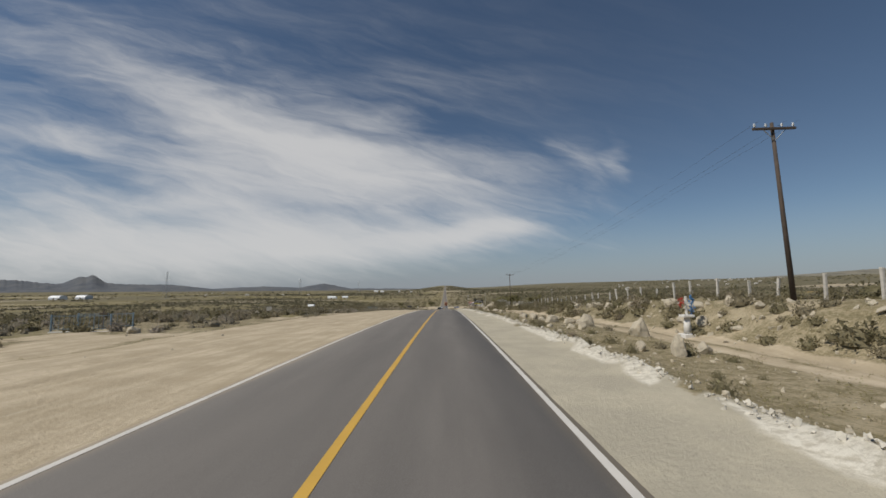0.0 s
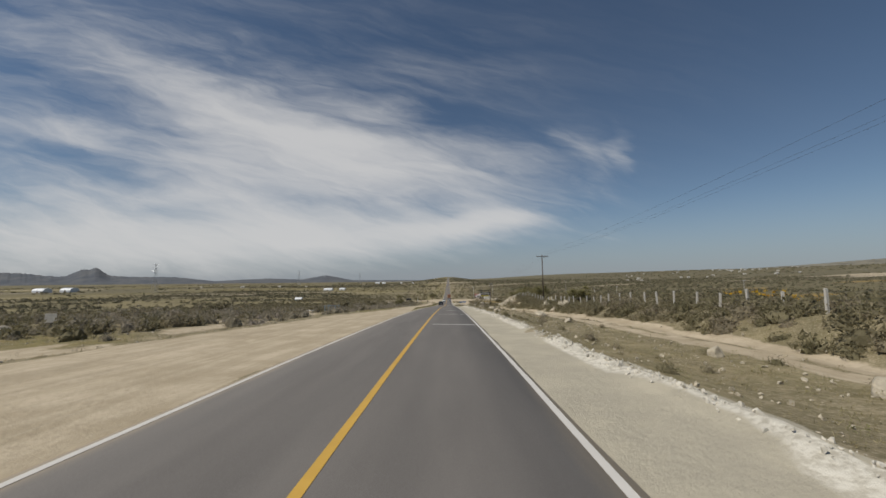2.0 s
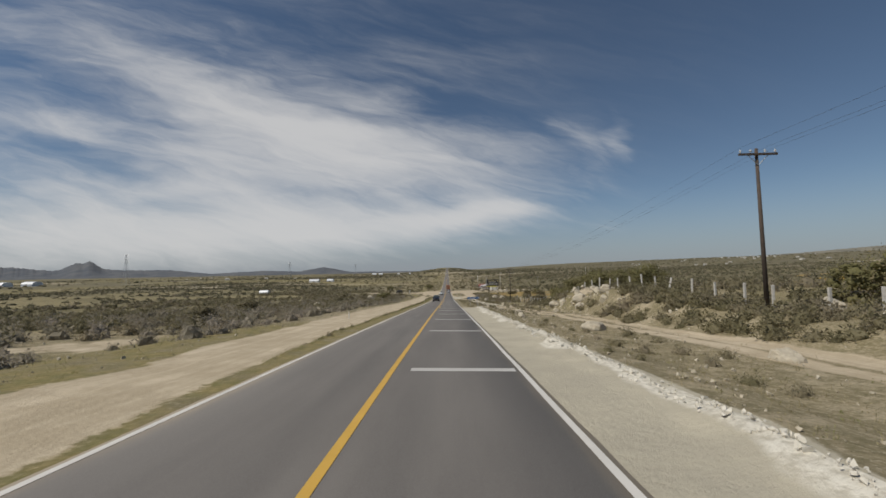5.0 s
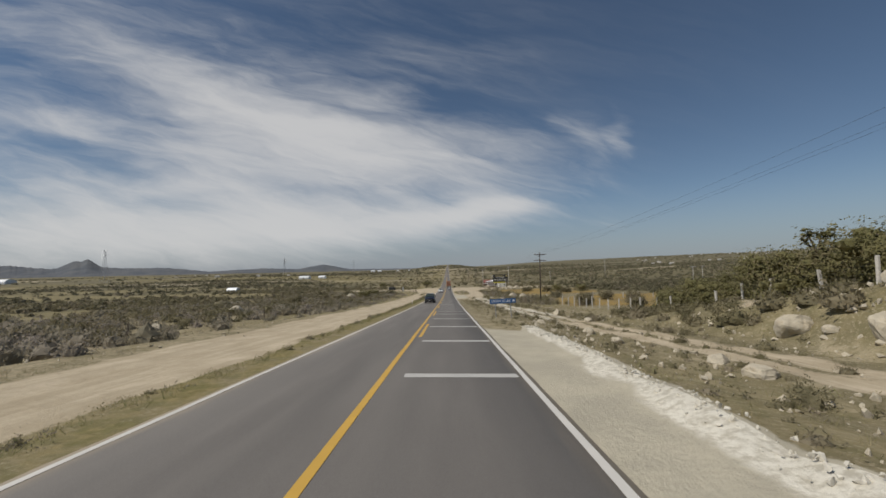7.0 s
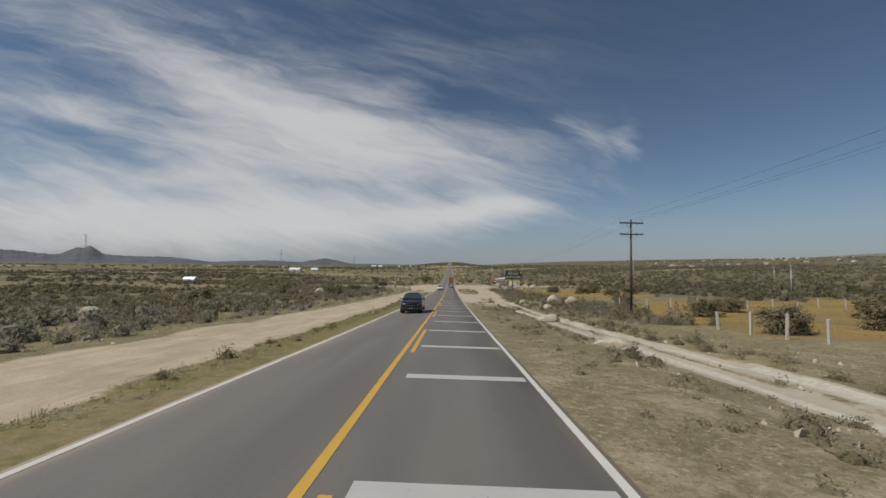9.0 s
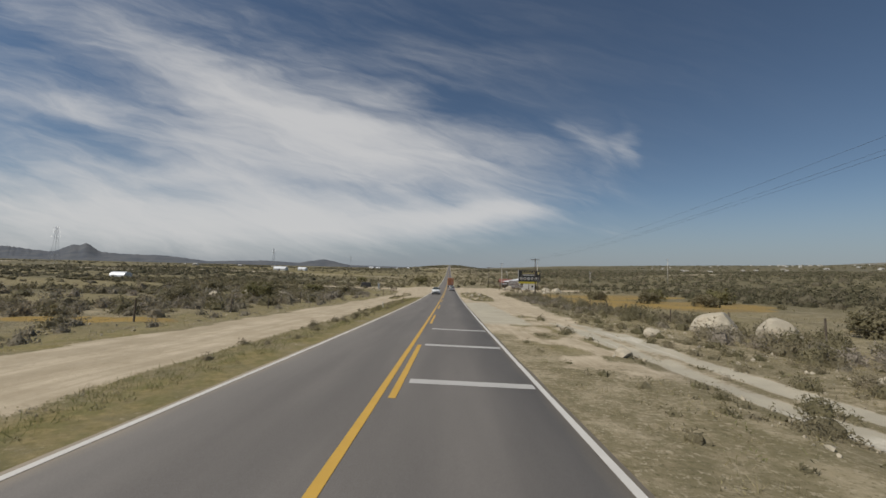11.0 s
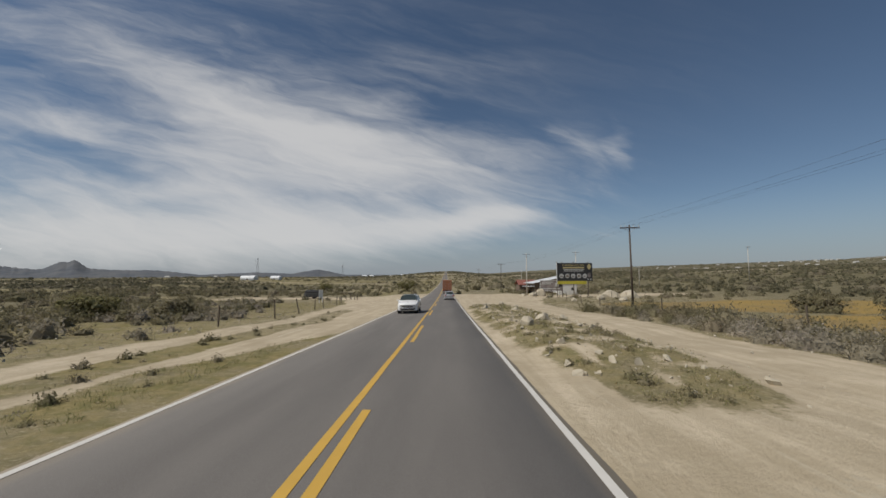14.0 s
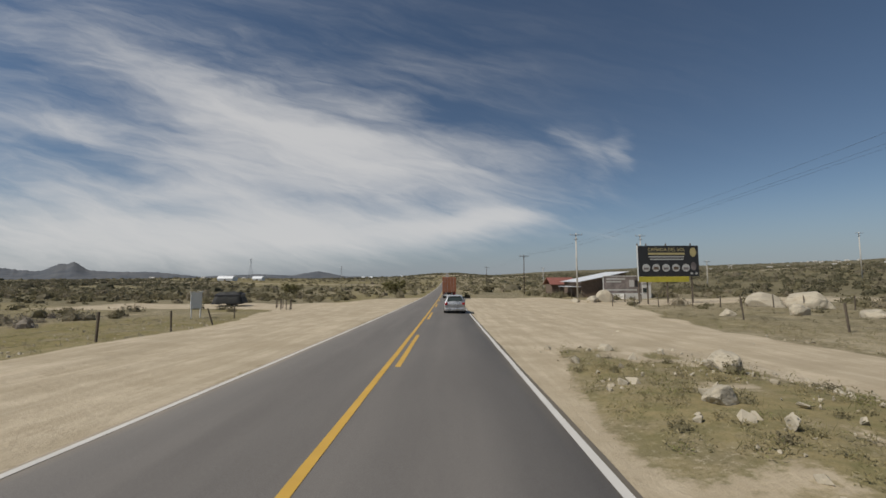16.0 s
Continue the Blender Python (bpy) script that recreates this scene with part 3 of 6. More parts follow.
def strip(name, x0, x1, y0, y1, material, label, step=2.0, wobble=0.0):
    ys = np.linspace(y0, y1, max(2, int((y1 - y0) / step) + 1))
    sx, sy = np.meshgrid(np.array([x0, x1]), ys)
    lift = 0.006 + 0.0035 * smooth(sy, 300, 1500) * 10
    sz = road_z(sy) - CROWN * np.abs(sx) + lift
    sx = sx + fbm(sy * 0.9, sx * 3.0, 51, 2) * wobble
    ob = new(name, array_mesh(name, np.stack([sx.ravel(), sy.ravel(), sz.ravel()], 1), grid_faces(len(ys), 2), material, True))
    return tagged(ob, label, "road marking", kind="structure")


strip("centre_line", -0.075, 0.075, -78, 3000, YELLOW_LINE, "solid yellow centre line painted on the asphalt", wobble=0.02)
strip("edge_line", 3.44, 3.57, -78, 3000, WHITE_LINE, "solid white edge line along the asphalt", wobble=0.03)
strip("edge_line", -3.57, -3.44, -78, 3000, WHITE_LINE, "solid white edge line along the asphalt", wobble=0.03)
for k in range(40):
    y0 = 153.0 + 16.5 * k
    ob = strip("centre_dash", 0.22, 0.37, y0, y0 + 7.4, YELLOW_LINE, "yellow centre dash beside the solid line", wobble=0.02)
    tagged(ob, group="centre dashes")
for y0 in (65.5, 81, 95, 107, 118, 127.5, 136, 144.5, 151.5, 158.5, 165.5, 172, 177, 182.5, 187.5, 193, 198.5, 204, 209.5, 215, 220.5, 226.5, 232.5):
    ob = strip("rumble_bar", 0.5, 3.36, y0 - 0.22, y0 + 0.22, BAR_LINE, "worn white rumble bar painted across the lane", wobble=0.04)
    tagged(ob, group="rumble bars")


# ---- building helpers ----
def add_box(bm, x0, x1, y0, y1, z0, z1, bevel=0.0):
    r = bmesh.ops.create_cube(bm, size=1.0, matrix=Matrix.LocRotScale(((x0 + x1) / 2, (y0 + y1) / 2, (z0 + z1) / 2), None, (abs(x1 - x0), abs(y1 - y0), abs(z1 - z0))))
    if bevel:
        edges = list({e for v in r["verts"] for e in v.link_edges})
        bmesh.ops.bevel(bm, geom=edges, offset=bevel, segments=2, affect="EDGES", profile=0.5)
    return bm


def add_tube(bm, a, b, r0, r1=None, seg=10):
    a, b = Vector(a), Vector(b)
    r1 = r0 if r1 is None else r1
    rot = (b - a).to_track_quat("Z", "Y").to_matrix().to_4x4()
    bmesh.ops.create_cone(bm, cap_ends=True, segments=seg, radius1=r0, radius2=r1, depth=(b - a).length, matrix=Matrix.Translation((a + b) / 2) @ rot)
    return bm


def boxed(*args, bevel=0.0):
    return add_box(bmesh.new(), *args, bevel=bevel)


def tubed(a, b, r0, r1=None, seg=10):
    return add_tube(bmesh.new(), a, b, r0, r1, seg)


def part(name, bm, material, parent=None, label="", shade=False):
    me = bpy.data.meshes.new(name)
    bm.to_mesh(me)
    bm.free()
    me.materials.append(material)
    if shade:
        me.polygons.foreach_set("use_smooth", np.full(len(me.polygons), True))
    ob = new(name, me)
    ob.parent = parent
    return tagged(ob, label)


def share(name, me, parent, m=None):
    ob = new(name, me)
    ob.parent = parent
    if m is not None:
        ob.matrix_basis = m
    return ob


def thing(name, m, label, category, group=""):
    e = new(name)
    e.matrix_basis = m
    return tagged(e, label, category, group)


def lettering(name, words, size, material, parent, m, depth=0.004):
    cu = bpy.data.curves.new(name, "FONT")
    cu.body, cu.size, cu.extrude, cu.align_x, cu.align_y = words, size, depth, "CENTER", "CENTER"
    tmp = bpy.data.objects.new(name, cu)
    me = bpy.data.meshes.new_from_object(tmp)
    bpy.data.objects.remove(tmp)
    me.materials.clear()
    me.materials.append(material)
    return share(name, me, parent, m)


# ---- far hills ----
def ridge(name, dist, bearings, heights, label, material, depth=700, seed=0, rugged=0.05):
    """A long range at one distance: its skyline by bearing (x over y), broken up by crags and gullies."""
    u = np.linspace(-1.7, 1.7, 900)
    prof = np.interp(u, bearings, heights)
    prof = np.convolve(np.pad(prof, 1, mode="edge"), np.full(3, 1 / 3), "valid")
    prof = prof * (1 + rugged * fbm(u * 160, u * 0 + seed, seed)) + fbm(u * 60, u * 0 + 3, seed, 5) * 5
    rows = []
    for k, q in enumerate(np.linspace(0, 1, 13)):
        yy = dist - depth * (1 - q)
        hh = -12 + (prof + 12) * (q ** 1.25) * (1 + 0.45 * (1 - q) * fbm(u * 45, u * 0 + k * 0.55, seed + 9))
        rows.append(np.stack([u * yy, np.full_like(u, yy), hh], 1))
    v = np.concatenate(rows)
    tagged(new(name, array_mesh(name, v, grid_faces(13, len(u)), material, True)), label, "mountains", kind="structure")


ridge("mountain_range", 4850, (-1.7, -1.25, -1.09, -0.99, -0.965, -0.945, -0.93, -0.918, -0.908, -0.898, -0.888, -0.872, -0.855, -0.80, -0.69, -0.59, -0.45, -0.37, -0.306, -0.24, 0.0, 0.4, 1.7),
      (190, 175, 150, 100, 114, 160, 178, 184, 176, 210, 198, 142, 106, 90, 82, 28, 54, 36, 85, 22, 12, 10, 10), "distant blue-grey mountain range beyond the plain", HAZED_HILLS, seed=5, rugged=0.15)
ridge("far_ridge", 3900, (-1.7, -0.3, 0.05, 0.3, 0.44, 0.58, 0.72, 0.86, 1.0, 1.08, 1.7), (-10, -6, 12, 22, 42, 54, 88, 118, 156, 178, 240), "low far ridge of scrub-covered hills", HAZED_SLOPES, depth=1900, seed=12, rugged=0.03)


# ---- things along the road ----
def utility_pole(x, y, arms=1, lean=0.0, height=10.0, braces=True):
    t = thing("utility_pole", pose(x, y, gz(x, y) - 0.3, lean * 0.3, lean, 0), "tall dark wooden utility pole with crossarm and insulators", "utility pole", "power line poles")
    part("pole", tubed((0, 0, 0), (0, 0, height + 0.3), 0.135, 0.085, 14), POLE_WOOD, t, shade=True)
    for k in range(arms):
        z = height - 0.15 - 1.15 * k
        part("crossarm", boxed(-1.2, 1.2, -0.18, -0.07, z, z + 0.13, bevel=0.01), POLE_WOOD, t)
        for s in (-1, 1):
            part("brace", tubed((s * 0.62, -0.13, z), (0, -0.11, z - 0.62), 0.022, seg=6), STEEL, t)
        for ix in (-1.08, -0.45, 0.45, 1.08):
            bm = tubed((ix, -0.12, z + 0.13), (ix, -0.12, z + 0.20), 0.02, seg=8)
            for zz, rr in ((0.20, 0.06), (0.26, 0.075), (0.32, 0.05)):
                add_tube(bm, (ix, -0.12, z + zz), (ix, -0.12, z + zz + 0.05), rr, rr * 0.7, 10)
            part("insulator", bm, CERAMIC, t, "glazed grey insulator")
    return t


POLES = ((20.2, 21.5, 1, -1.4), (21.1, 120.6, 1, -0.3), (20.0, 213.7, 2, 0.4), (24.2, 317.0, 1, -0.5), (20.6, 406.0, 1, 0.5), (20.6, 500.0, 1, 0.0))
for px_, py_, arms, lean in POLES:
    utility_pole(px_, py_, arms, lean)


def cable(name, a, b, sag, r, parent, material=WIRE, n=14):
    bm = bmesh.new()
    a, b = Vector(a), Vector(b)
    pts = [a.lerp(b, k / n) - Vector((0, 0, sag * 4 * (k / n) * (1 - k / n))) for k in range(n + 1)]
    rings = [[bm.verts.new(p + Vector((dx * r, 0, dz * r))) for dx, dz in ((1, 0), (0, 1), (-1, 0), (0, -1))] for p in pts]
    for p, q in zip(rings, rings[1:]):
        for i in range(4):
            bm.faces.new((p[i], p[(i + 1) % 4], q[(i + 1) % 4], q[i]))
    return part(name, bm, material, parent)


line_wires = thing("power_line_wires", pose(0, 0, 0), "thin sagging power line wires strung between the poles", "wires")
for (xa, ya, _, _), (xb, yb, _, _) in zip(POLES, POLES[1:]):
    for ix in (-1.08, 0.45, 1.08):
        cable("wire", (xa + ix, ya - 0.12, gz(xa, ya) + 10.05), (xb + ix, yb - 0.12, gz(xb, yb) + 10.05), 1.3, 0.0055, line_wires)


def concrete_pole(x, y, h=9.0, arm=True):
    t = thing("concrete_pole", pose(x, y, gz(x, y) - 0.2), "slim pale concrete utility pole with a steel crossarm", "utility pole", "concrete poles")
    part("pole", tubed((0, 0, 0), (0, 0, h), 0.15, 0.09, 12), CONCRETE, t, shade=True)
    if arm:
        part("crossarm", boxed(-1.0, 1.0, -0.16, -0.08, h - 0.35, h - 0.25), STEEL, t)
        for ix in (-0.9, -0.3, 0.3, 0.9):
            part("insulator", tubed((ix, -0.12, h - 0.25), (ix, -0.12, h - 0.02), 0.05, 0.03, 8), CERAMIC, t)
        part("transformer_bracket", boxed(-0.35, 0.35, -0.14, 0.0, h - 1.0, h - 0.92), STEEL, t)
    return t


for cxx, cyy, hh in ((22.4, 371.0, 11.0), (40, 386, 12.5), (112, 414, 13.0), (88, 275, 7.5), (120, 320, 7.0), (75, 420, 8.0), (36, 450, 8.5), (150, 240, 7.5)):
    concrete_pole(cxx, cyy, hh)


# fences
def post_mesh(name, w, h, material, seed):
    rnd = random.Random(seed)
    bm = boxed(-w / 2, w / 2, -w / 2, w / 2, -0.25, h, bevel=w * 0.12)
    for v in bm.verts:
        v.co.x += rnd.uniform(-1, 1) * w * 0.05
        v.co.y += rnd.uniform(-1, 1) * w * 0.05
        if v.co.z > h * 0.8:
            v.co.z += rnd.uniform(-0.03, 0.02)
    me = bpy.data.meshes.new(name)
    bm.to_mesh(me)
    bm.free()
    me.materials.append(material)
    return me


CONCRETE_POSTS = [post_mesh("post", 0.13, h, CONCRETE, k) for k, h in enumerate((1.35, 1.5, 1.28, 1.42))]
WOOD_POSTS = [post_mesh("post", 0.08, h, POST_WOOD, 20 + k) for k, h in enumerate((1.3, 1.45, 1.15))]


def fence(label, line, meshes, seed, strands=3, lean=4.0):
    """Posts along a list of places, with wire from post to post."""
    rnd = random.Random(seed)
    t = thing("wire_fence", pose(0, 0, 0), label, "fence")
    tops = []
    for k, (x, y) in enumerate(line):
        z = gz(x, y)
        big = 3.5 if rnd.random() < 0.06 else 1.0
        share("post", meshes[rnd.randrange(len(meshes))], t, pose(x, y, z, rnd.gauss(0, lean * 0.5) * big, rnd.gauss(0, lean * 0.5) * big, rnd.uniform(-20, 20)))
        tops.append(Vector((x, y, z)))
    for s in range(strands):
        bm = bmesh.new()
        for a, b in zip(tops, tops[1:]):
            up_ = Vector((0, 0, 0.35 + 0.38 * s))
            mid_ = (a + b) / 2 + up_ - Vector((0, 0, 0.04))
            add_tube(bm, a + up_, mid_, 0.004, seg=3)
            add_tube(bm, mid_, b + up_, 0.004, seg=3)
        part("barbed_wire", bm, WIRE, t)
    return t


rnd = random.Random(4)
fence("barbed wire fence on pale concrete posts along the verge", [(21.0 + rnd.gauss(0, 0.12), 4 + 2.75 * k + rnd.gauss(0, 0.15)) for k in range(73)], CONCRETE_POSTS, 1)
fence("sparse wire fence on dark wooden posts", [(21.4 + rnd.gauss(0, 0.2), 212 + 7.2 * k + rnd.gauss(0, 0.6)) for k in range(18)], WOOD_POSTS, 2)
fence("wire fence on pale posts running back across the field", [(24.5 + 3.7 * k, 227 + 0.4 * k + rnd.gauss(0, 0.2)) for k in range(16)], CONCRETE_POSTS, 3)
fence("thin dark wooden post fence beyond the dirt strip", [(-18.5 + rnd.gauss(0, 0.3), 160 + 9.5 * k + rnd.gauss(0, 1.2)) for k in range(14)], WOOD_POSTS, 5)
fence("wire fence of dark posts at the grassy corner", [(float(left_outer(yy_)) - 0.9, yy_) for yy_ in (293.0, 299.5, 306.0, 312.5, 318.0, 324.5, 331.0, 337.5, 344.0)], WOOD_POSTS, 6)
fence("close-set dark posts at the dirt crossing", [(-21.8 + 0.5 * k + rnd.gauss(0, 0.12), 360.5 - 0.5 * k + rnd.gauss(0, 0.8)) for k in range(9)], WOOD_POSTS, 7)
fence("dark wooden posts in front of the billboards", [(21.0 + 2.3 * k + rnd.gauss(0, 0.2), 354 - 1.1 * k + rnd.gauss(0, 0.4)) for k in range(9)], WOOD_POSTS, 8)


# rocks
def rock_mesh(name, seed, material, sub=3):
    """A broken block: small ones are the hull of a few corners, larger ones are cut by flat breaks, edges worn, faces pitted."""
    rnd = random.Random(seed)
    bm = bmesh.new()
    if sub == 1:
        for _ in range(9):
            d = Vector((rnd.gauss(0, 1), rnd.gauss(0, 1), rnd.gauss(0, 1))).normalized()
            bm.verts.new(d * 0.5 * rnd.uniform(0.82, 1.0))
        res = bmesh.ops.convex_hull(bm, input=bm.verts)
        bmesh.ops.delete(bm, geom=[g for g in res["geom_interior"] if isinstance(g, bmesh.types.BMVert)], context="VERTS")
    else:
        off = Vector((rnd.uniform(0, 50), rnd.uniform(0, 50), 0))
        cuts = [(Vector((rnd.gauss(0, 1), rnd.gauss(0, 1), rnd.gauss(0, 0.8))).normalized(), rnd.uniform(0.29, 0.41)) for _ in range(11)]
        bmesh.ops.create_icosphere(bm, subdivisions=4, radius=0.52)
        for v in bm.verts:
            for way_, reach in cuts:
                over = v.co.dot(way_) - reach
                if over > 0:
                    v.co -= way_ * over * 0.84
            v.co *= 1.06 + noise.noise(v.co * 3 + off) * 0.14 + noise.noise(v.co * 9 + off) * 0.08 + noise.noise(v.co * 22 + off) * 0.035
    me = bpy.data.meshes.new(name)
    bm.to_mesh(me)
    bm.free()
    me.materials.append(material)
    return me


ROCKS = [rock_mesh("boulder", 60 + k, STONE) for k in range(9)]


def worn_rock(name, seed, material):
    """A large boulder rounded by weather, with a few flat breaks."""
    rnd = random.Random(seed)
    off = Vector((rnd.uniform(0, 50), rnd.uniform(0, 50), 0))
    cuts = [(Vector((rnd.gauss(0, 1), rnd.gauss(0, 1), rnd.gauss(0, 1))).normalized(), rnd.uniform(0.36, 0.44)) for _ in range(4)]
    bm = bmesh.new()
    bmesh.ops.create_icosphere(bm, subdivisions=4, radius=0.5)
    for v in bm.verts:
        v.co *= 1 + noise.noise(v.co * 2.2 + off) * 0.28 + noise.noise(v.co * 6 + off) * 0.08 + noise.noise(v.co * 15 + off) * 0.03
        for way_, reach in cuts:
            over = v.co.dot(way_) - reach
            if over > 0:
                v.co -= way_ * over * 0.85
    me = bpy.data.meshes.new(name)
    bm.to_mesh(me)
    bm.free()
    me.materials.append(material)
    return me


WORN_ROCKS = [worn_rock("boulder", 160 + k, STONE) for k in range(4)]


def boulder(x, y, w, h, turn, label="pale angular granite boulder lying in dry grass", tilt=0, k=0):
    ob = new("boulder", WORN_ROCKS[k % 4] if w >= 1.3 else ROCKS[k % len(ROCKS)])
    ob.matrix_basis = pose(x, y, gz(x, y) + h * 0.20, tilt * 0.5, tilt * 0.3, turn) @ Matrix.Diagonal((w * 1.12, w * 0.85, h * 1.5, 1))
    return tagged(ob, label, "boulder", "roadside boulders")


# rows of boulders thrown along the verge: x, y, width, height
for k, (bx, by, bw, bh) in enumerate((
        (12.2, 30.3, 1.0, 0.95), (11.2, 28.6, 0.6, 0.56), (11.1, 40.1, 0.84, 0.39), (12.6, 33.3, 0.6, 0.48), (12.3, 35.3, 1.04, 0.48), (17.3, 38.7, 1.23, 0.67), (17.8, 35.1, 0.65, 0.43), (17.5, 42.1, 1.15, 0.46), (17.6, 48.8, 0.8, 0.59),
        (11.8, 48.0, 0.86, 0.45), (11.7, 53.8, 0.6, 0.45), (12.6, 23.1, 1.0, 1.1), (11.1, 36.6, 1.19, 0.75), (16.6, 25.5, 0.85, 0.34), (16.4, 23.4, 0.58, 0.58), (10.7, 16.0, 0.65, 0.85), (12.1, 16.7, 0.65, 0.5),
        (10.0, 17.6, 0.5, 0.51), (17.7, 28.8, 1.05, 0.53), (17.7, 26.0, 1.21, 0.49), (18.3, 23.6, 0.74, 0.64), (17.5, 32.8, 0.89, 0.54), (16.6, 20.8, 0.6, 0.2), (18.2, 21.3, 0.45, 0.3), (10.4, 46.0, 0.98, 0.54), (10.7, 42.1, 0.86, 0.7),
        (18.3, 52.6, 0.85, 0.54), (17.6, 44.3, 1.1, 0.44), (9.4, 30.5, 0.5, 0.3), (10.6, 29.2, 0.6, 0.4), (8.6, 25.0, 0.4, 0.25), (9.0, 38.0, 0.5, 0.3),
        (11.6, 72, 0.7, 0.35),
        (12.0, 84.0, 1.3, 0.6), (16.0, 93.0, 1.1, 0.6), (17.5, 104, 1.2, 0.7), (19.5, 112, 1.0, 0.6), (22.5, 118, 1.25, 0.8), (19.2, 98.5, 1.2, 0.8), (18.6, 99.0, 1.0, 0.6), (13.2, 110, 1.0, 0.5), (9.0, 100, 1.1, 0.5), (10.6, 121, 1.3, 0.7),
        (12.4, 173.9, 0.8, 0.62), (12.6, 166.0, 0.7, 0.35), (9.4, 156.6, 0.57, 0.38), (9.2, 152.5, 0.6, 0.33), (10.5, 147.7, 0.78, 0.3), (10.3, 145.6, 0.86, 0.38), (14.9, 145.6, 0.65, 0.5), (16.4, 151.6, 1.4, 0.9), (16.4, 150.0, 0.56, 0.3), (16.6, 148.2, 1.0, 0.8), (17.0, 143.0, 1.5, 0.9), (16.4, 140.6, 1.3, 0.5), (17.8, 146.0, 0.8, 0.6), (18.4, 141.2, 1.1, 0.7), (18.2, 138.2, 1.2, 0.8), (17.3, 144.8, 0.6, 0.4), (18.6, 149.5, 1.0, 0.6), (19.0, 144.0, 0.8, 0.5), (17.2, 136.0, 1.0, 0.7), (18.9, 147.2, 0.7, 0.5),
        (9.0, 137.0, 0.9, 0.4), (8.4, 133.0, 0.7, 0.3), (9.0, 171.5, 0.8, 0.35), (8.6, 177.0, 0.7, 0.3), (8.2, 163.0, 0.7, 0.3), (8.6, 190.0, 1.6, 0.5), (9.4, 205.0, 1.8, 0.6), (13.6, 222.0, 1.3, 0.7),
        (18.2, 236.5, 2.7, 1.6), (20.4, 234.5, 2.0, 1.3), (12.4, 233.0, 1.0, 0.5), (7.8, 226.0, 0.8, 0.4), (7.2, 321.5, 0.5, 0.25), (8.0, 305.5, 0.6, 0.3), (6.2, 314.0, 0.5, 0.3), (9.2, 312.0, 0.6, 0.3),
        (38.2, 348.0, 3.4, 1.9), (35.0, 349.5, 3.2, 1.5), (28.5, 338.0, 1.3, 0.9), (31.0, 335.0, 1.5, 0.7), (24.5, 340.0, 1.0, 0.6), (24.6, 366.0, 2.6, 1.8), (22.6, 365.0, 1.6, 1.0), (20.6, 366.5, 1.4, 0.7),
        (6.0, 290, .7, .45), (7.8, 294, .9, .5), (5.6, 308.5, .6, .4), (8.4, 317, .8, .45), (9.6, 296, .7, .4), (-31.5, 196.0, 2.0, 1.2), (-24.0, 148.0, 1.4, 0.9), (-28.0, 205.0, 1.8, 1.0), (-21.0, 165.0, 1.0, 0.6), (-35.0, 284.0, 3.0, 1.4), (-31.0, 288.0, 2.2, 1.1), (-26.5, 276.0, 1.4, 0.8), (-39.0, 279.0, 2.5, 1.2), (-22.0, 30.0, 1.0, 0.6), (-30.0, 66.0, 1.5, 0.8))):
    boulder(bx, by, bw, bh, 47 * k, tilt=(k * 37) % 50 - 25, k=k)

# rubble heaped along the shoulder: stones joined into one heap
rnd = random.Random(9)
small_rocks = []
for k in range(6):
    me = rock_mesh("stone", 90 + k, RUBBLE, sub=1)
    co = np.empty(len(me.vertices) * 3, np.float32)
    me.vertices.foreach_get("co", co)
    small_rocks.append((co.reshape(-1, 3), np.array([p.vertices[:] for p in me.polygons])))
    bpy.data.meshes.remove(me)


def scatter_stones(name, label, places, material, rnd):
    vs, fs, base_i = [], [], 0
    for x, y, z, s in places:
        co, fa = small_rocks[rnd.randrange(6)]
        m = np.array(pose(0, 0, 0, rnd.uniform(0, 360), rnd.uniform(0, 360), rnd.uniform(0, 360)).to_3x3())
        vs.append((co * np.array([1.2, 0.9, 0.7])) @ m.T * s + np.array([x, y, z + s * 0.12]))
        fs.append(fa + base_i)
        base_i += len(co)
    ob = new(name, array_mesh(name, np.concatenate(vs), np.concatenate(fs), material))
    return tagged(ob, label, "rubble", kind="stuff")


rng = np.random.default_rng(9)
y = rng.uniform(-5, 158, 4200)
x = rubble_x(y) + rng.normal(size=4200) * 0.20 + 0.14 * np.sin(y * 0.31)
ok = fbm(x * .4, y * .33, 23) + rng.uniform(-0.05, 0.3, 4200) > -0.2
x, y = x[ok], y[ok]
scatter_stones("rubble_windrow", "white rubble windrow heaped along the shoulder edge", zip(x, y, ground_z(x, y), rng.choice((0.03, 0.04, 0.05, 0.06, 0.07, 0.09, 0.11, 0.15), len(x))), RUBBLE, rnd)
n = 12000
y = rng.uniform(0, 345, n)
x = np.where(rng.uniform(size=n) < 0.66, rng.uniform(6.8, 16, n), -rng.uniform(9, 24, n))
ok = (covers(x, y)[0] < 0.3) | (rng.uniform(size=n) < 0.05)
x, y = x[ok], y[ok]
s = rng.choice((0.03, 0.04, 0.05, 0.06, 0.07, 0.09, 0.12, 0.2), len(x)) * np.where((y > 135) & (y < 180) & (x > 0), 1.5, 1.0)
bank_y = np.concatenate([rng.normal(145, 7, 260), rng.normal(22, 11, 200)])
bank_x = rng.uniform(15.4, 19.6, len(bank_y))
x, y, s = np.concatenate([x, bank_x]), np.concatenate([y, bank_y]), np.concatenate([s, rng.choice((0.08, 0.12, 0.16, 0.22, 0.32, 0.45), len(bank_y))])
isle_y, isle_x = rng.uniform(278, 322, 420), rng.uniform(4.8, 10.4, 420)
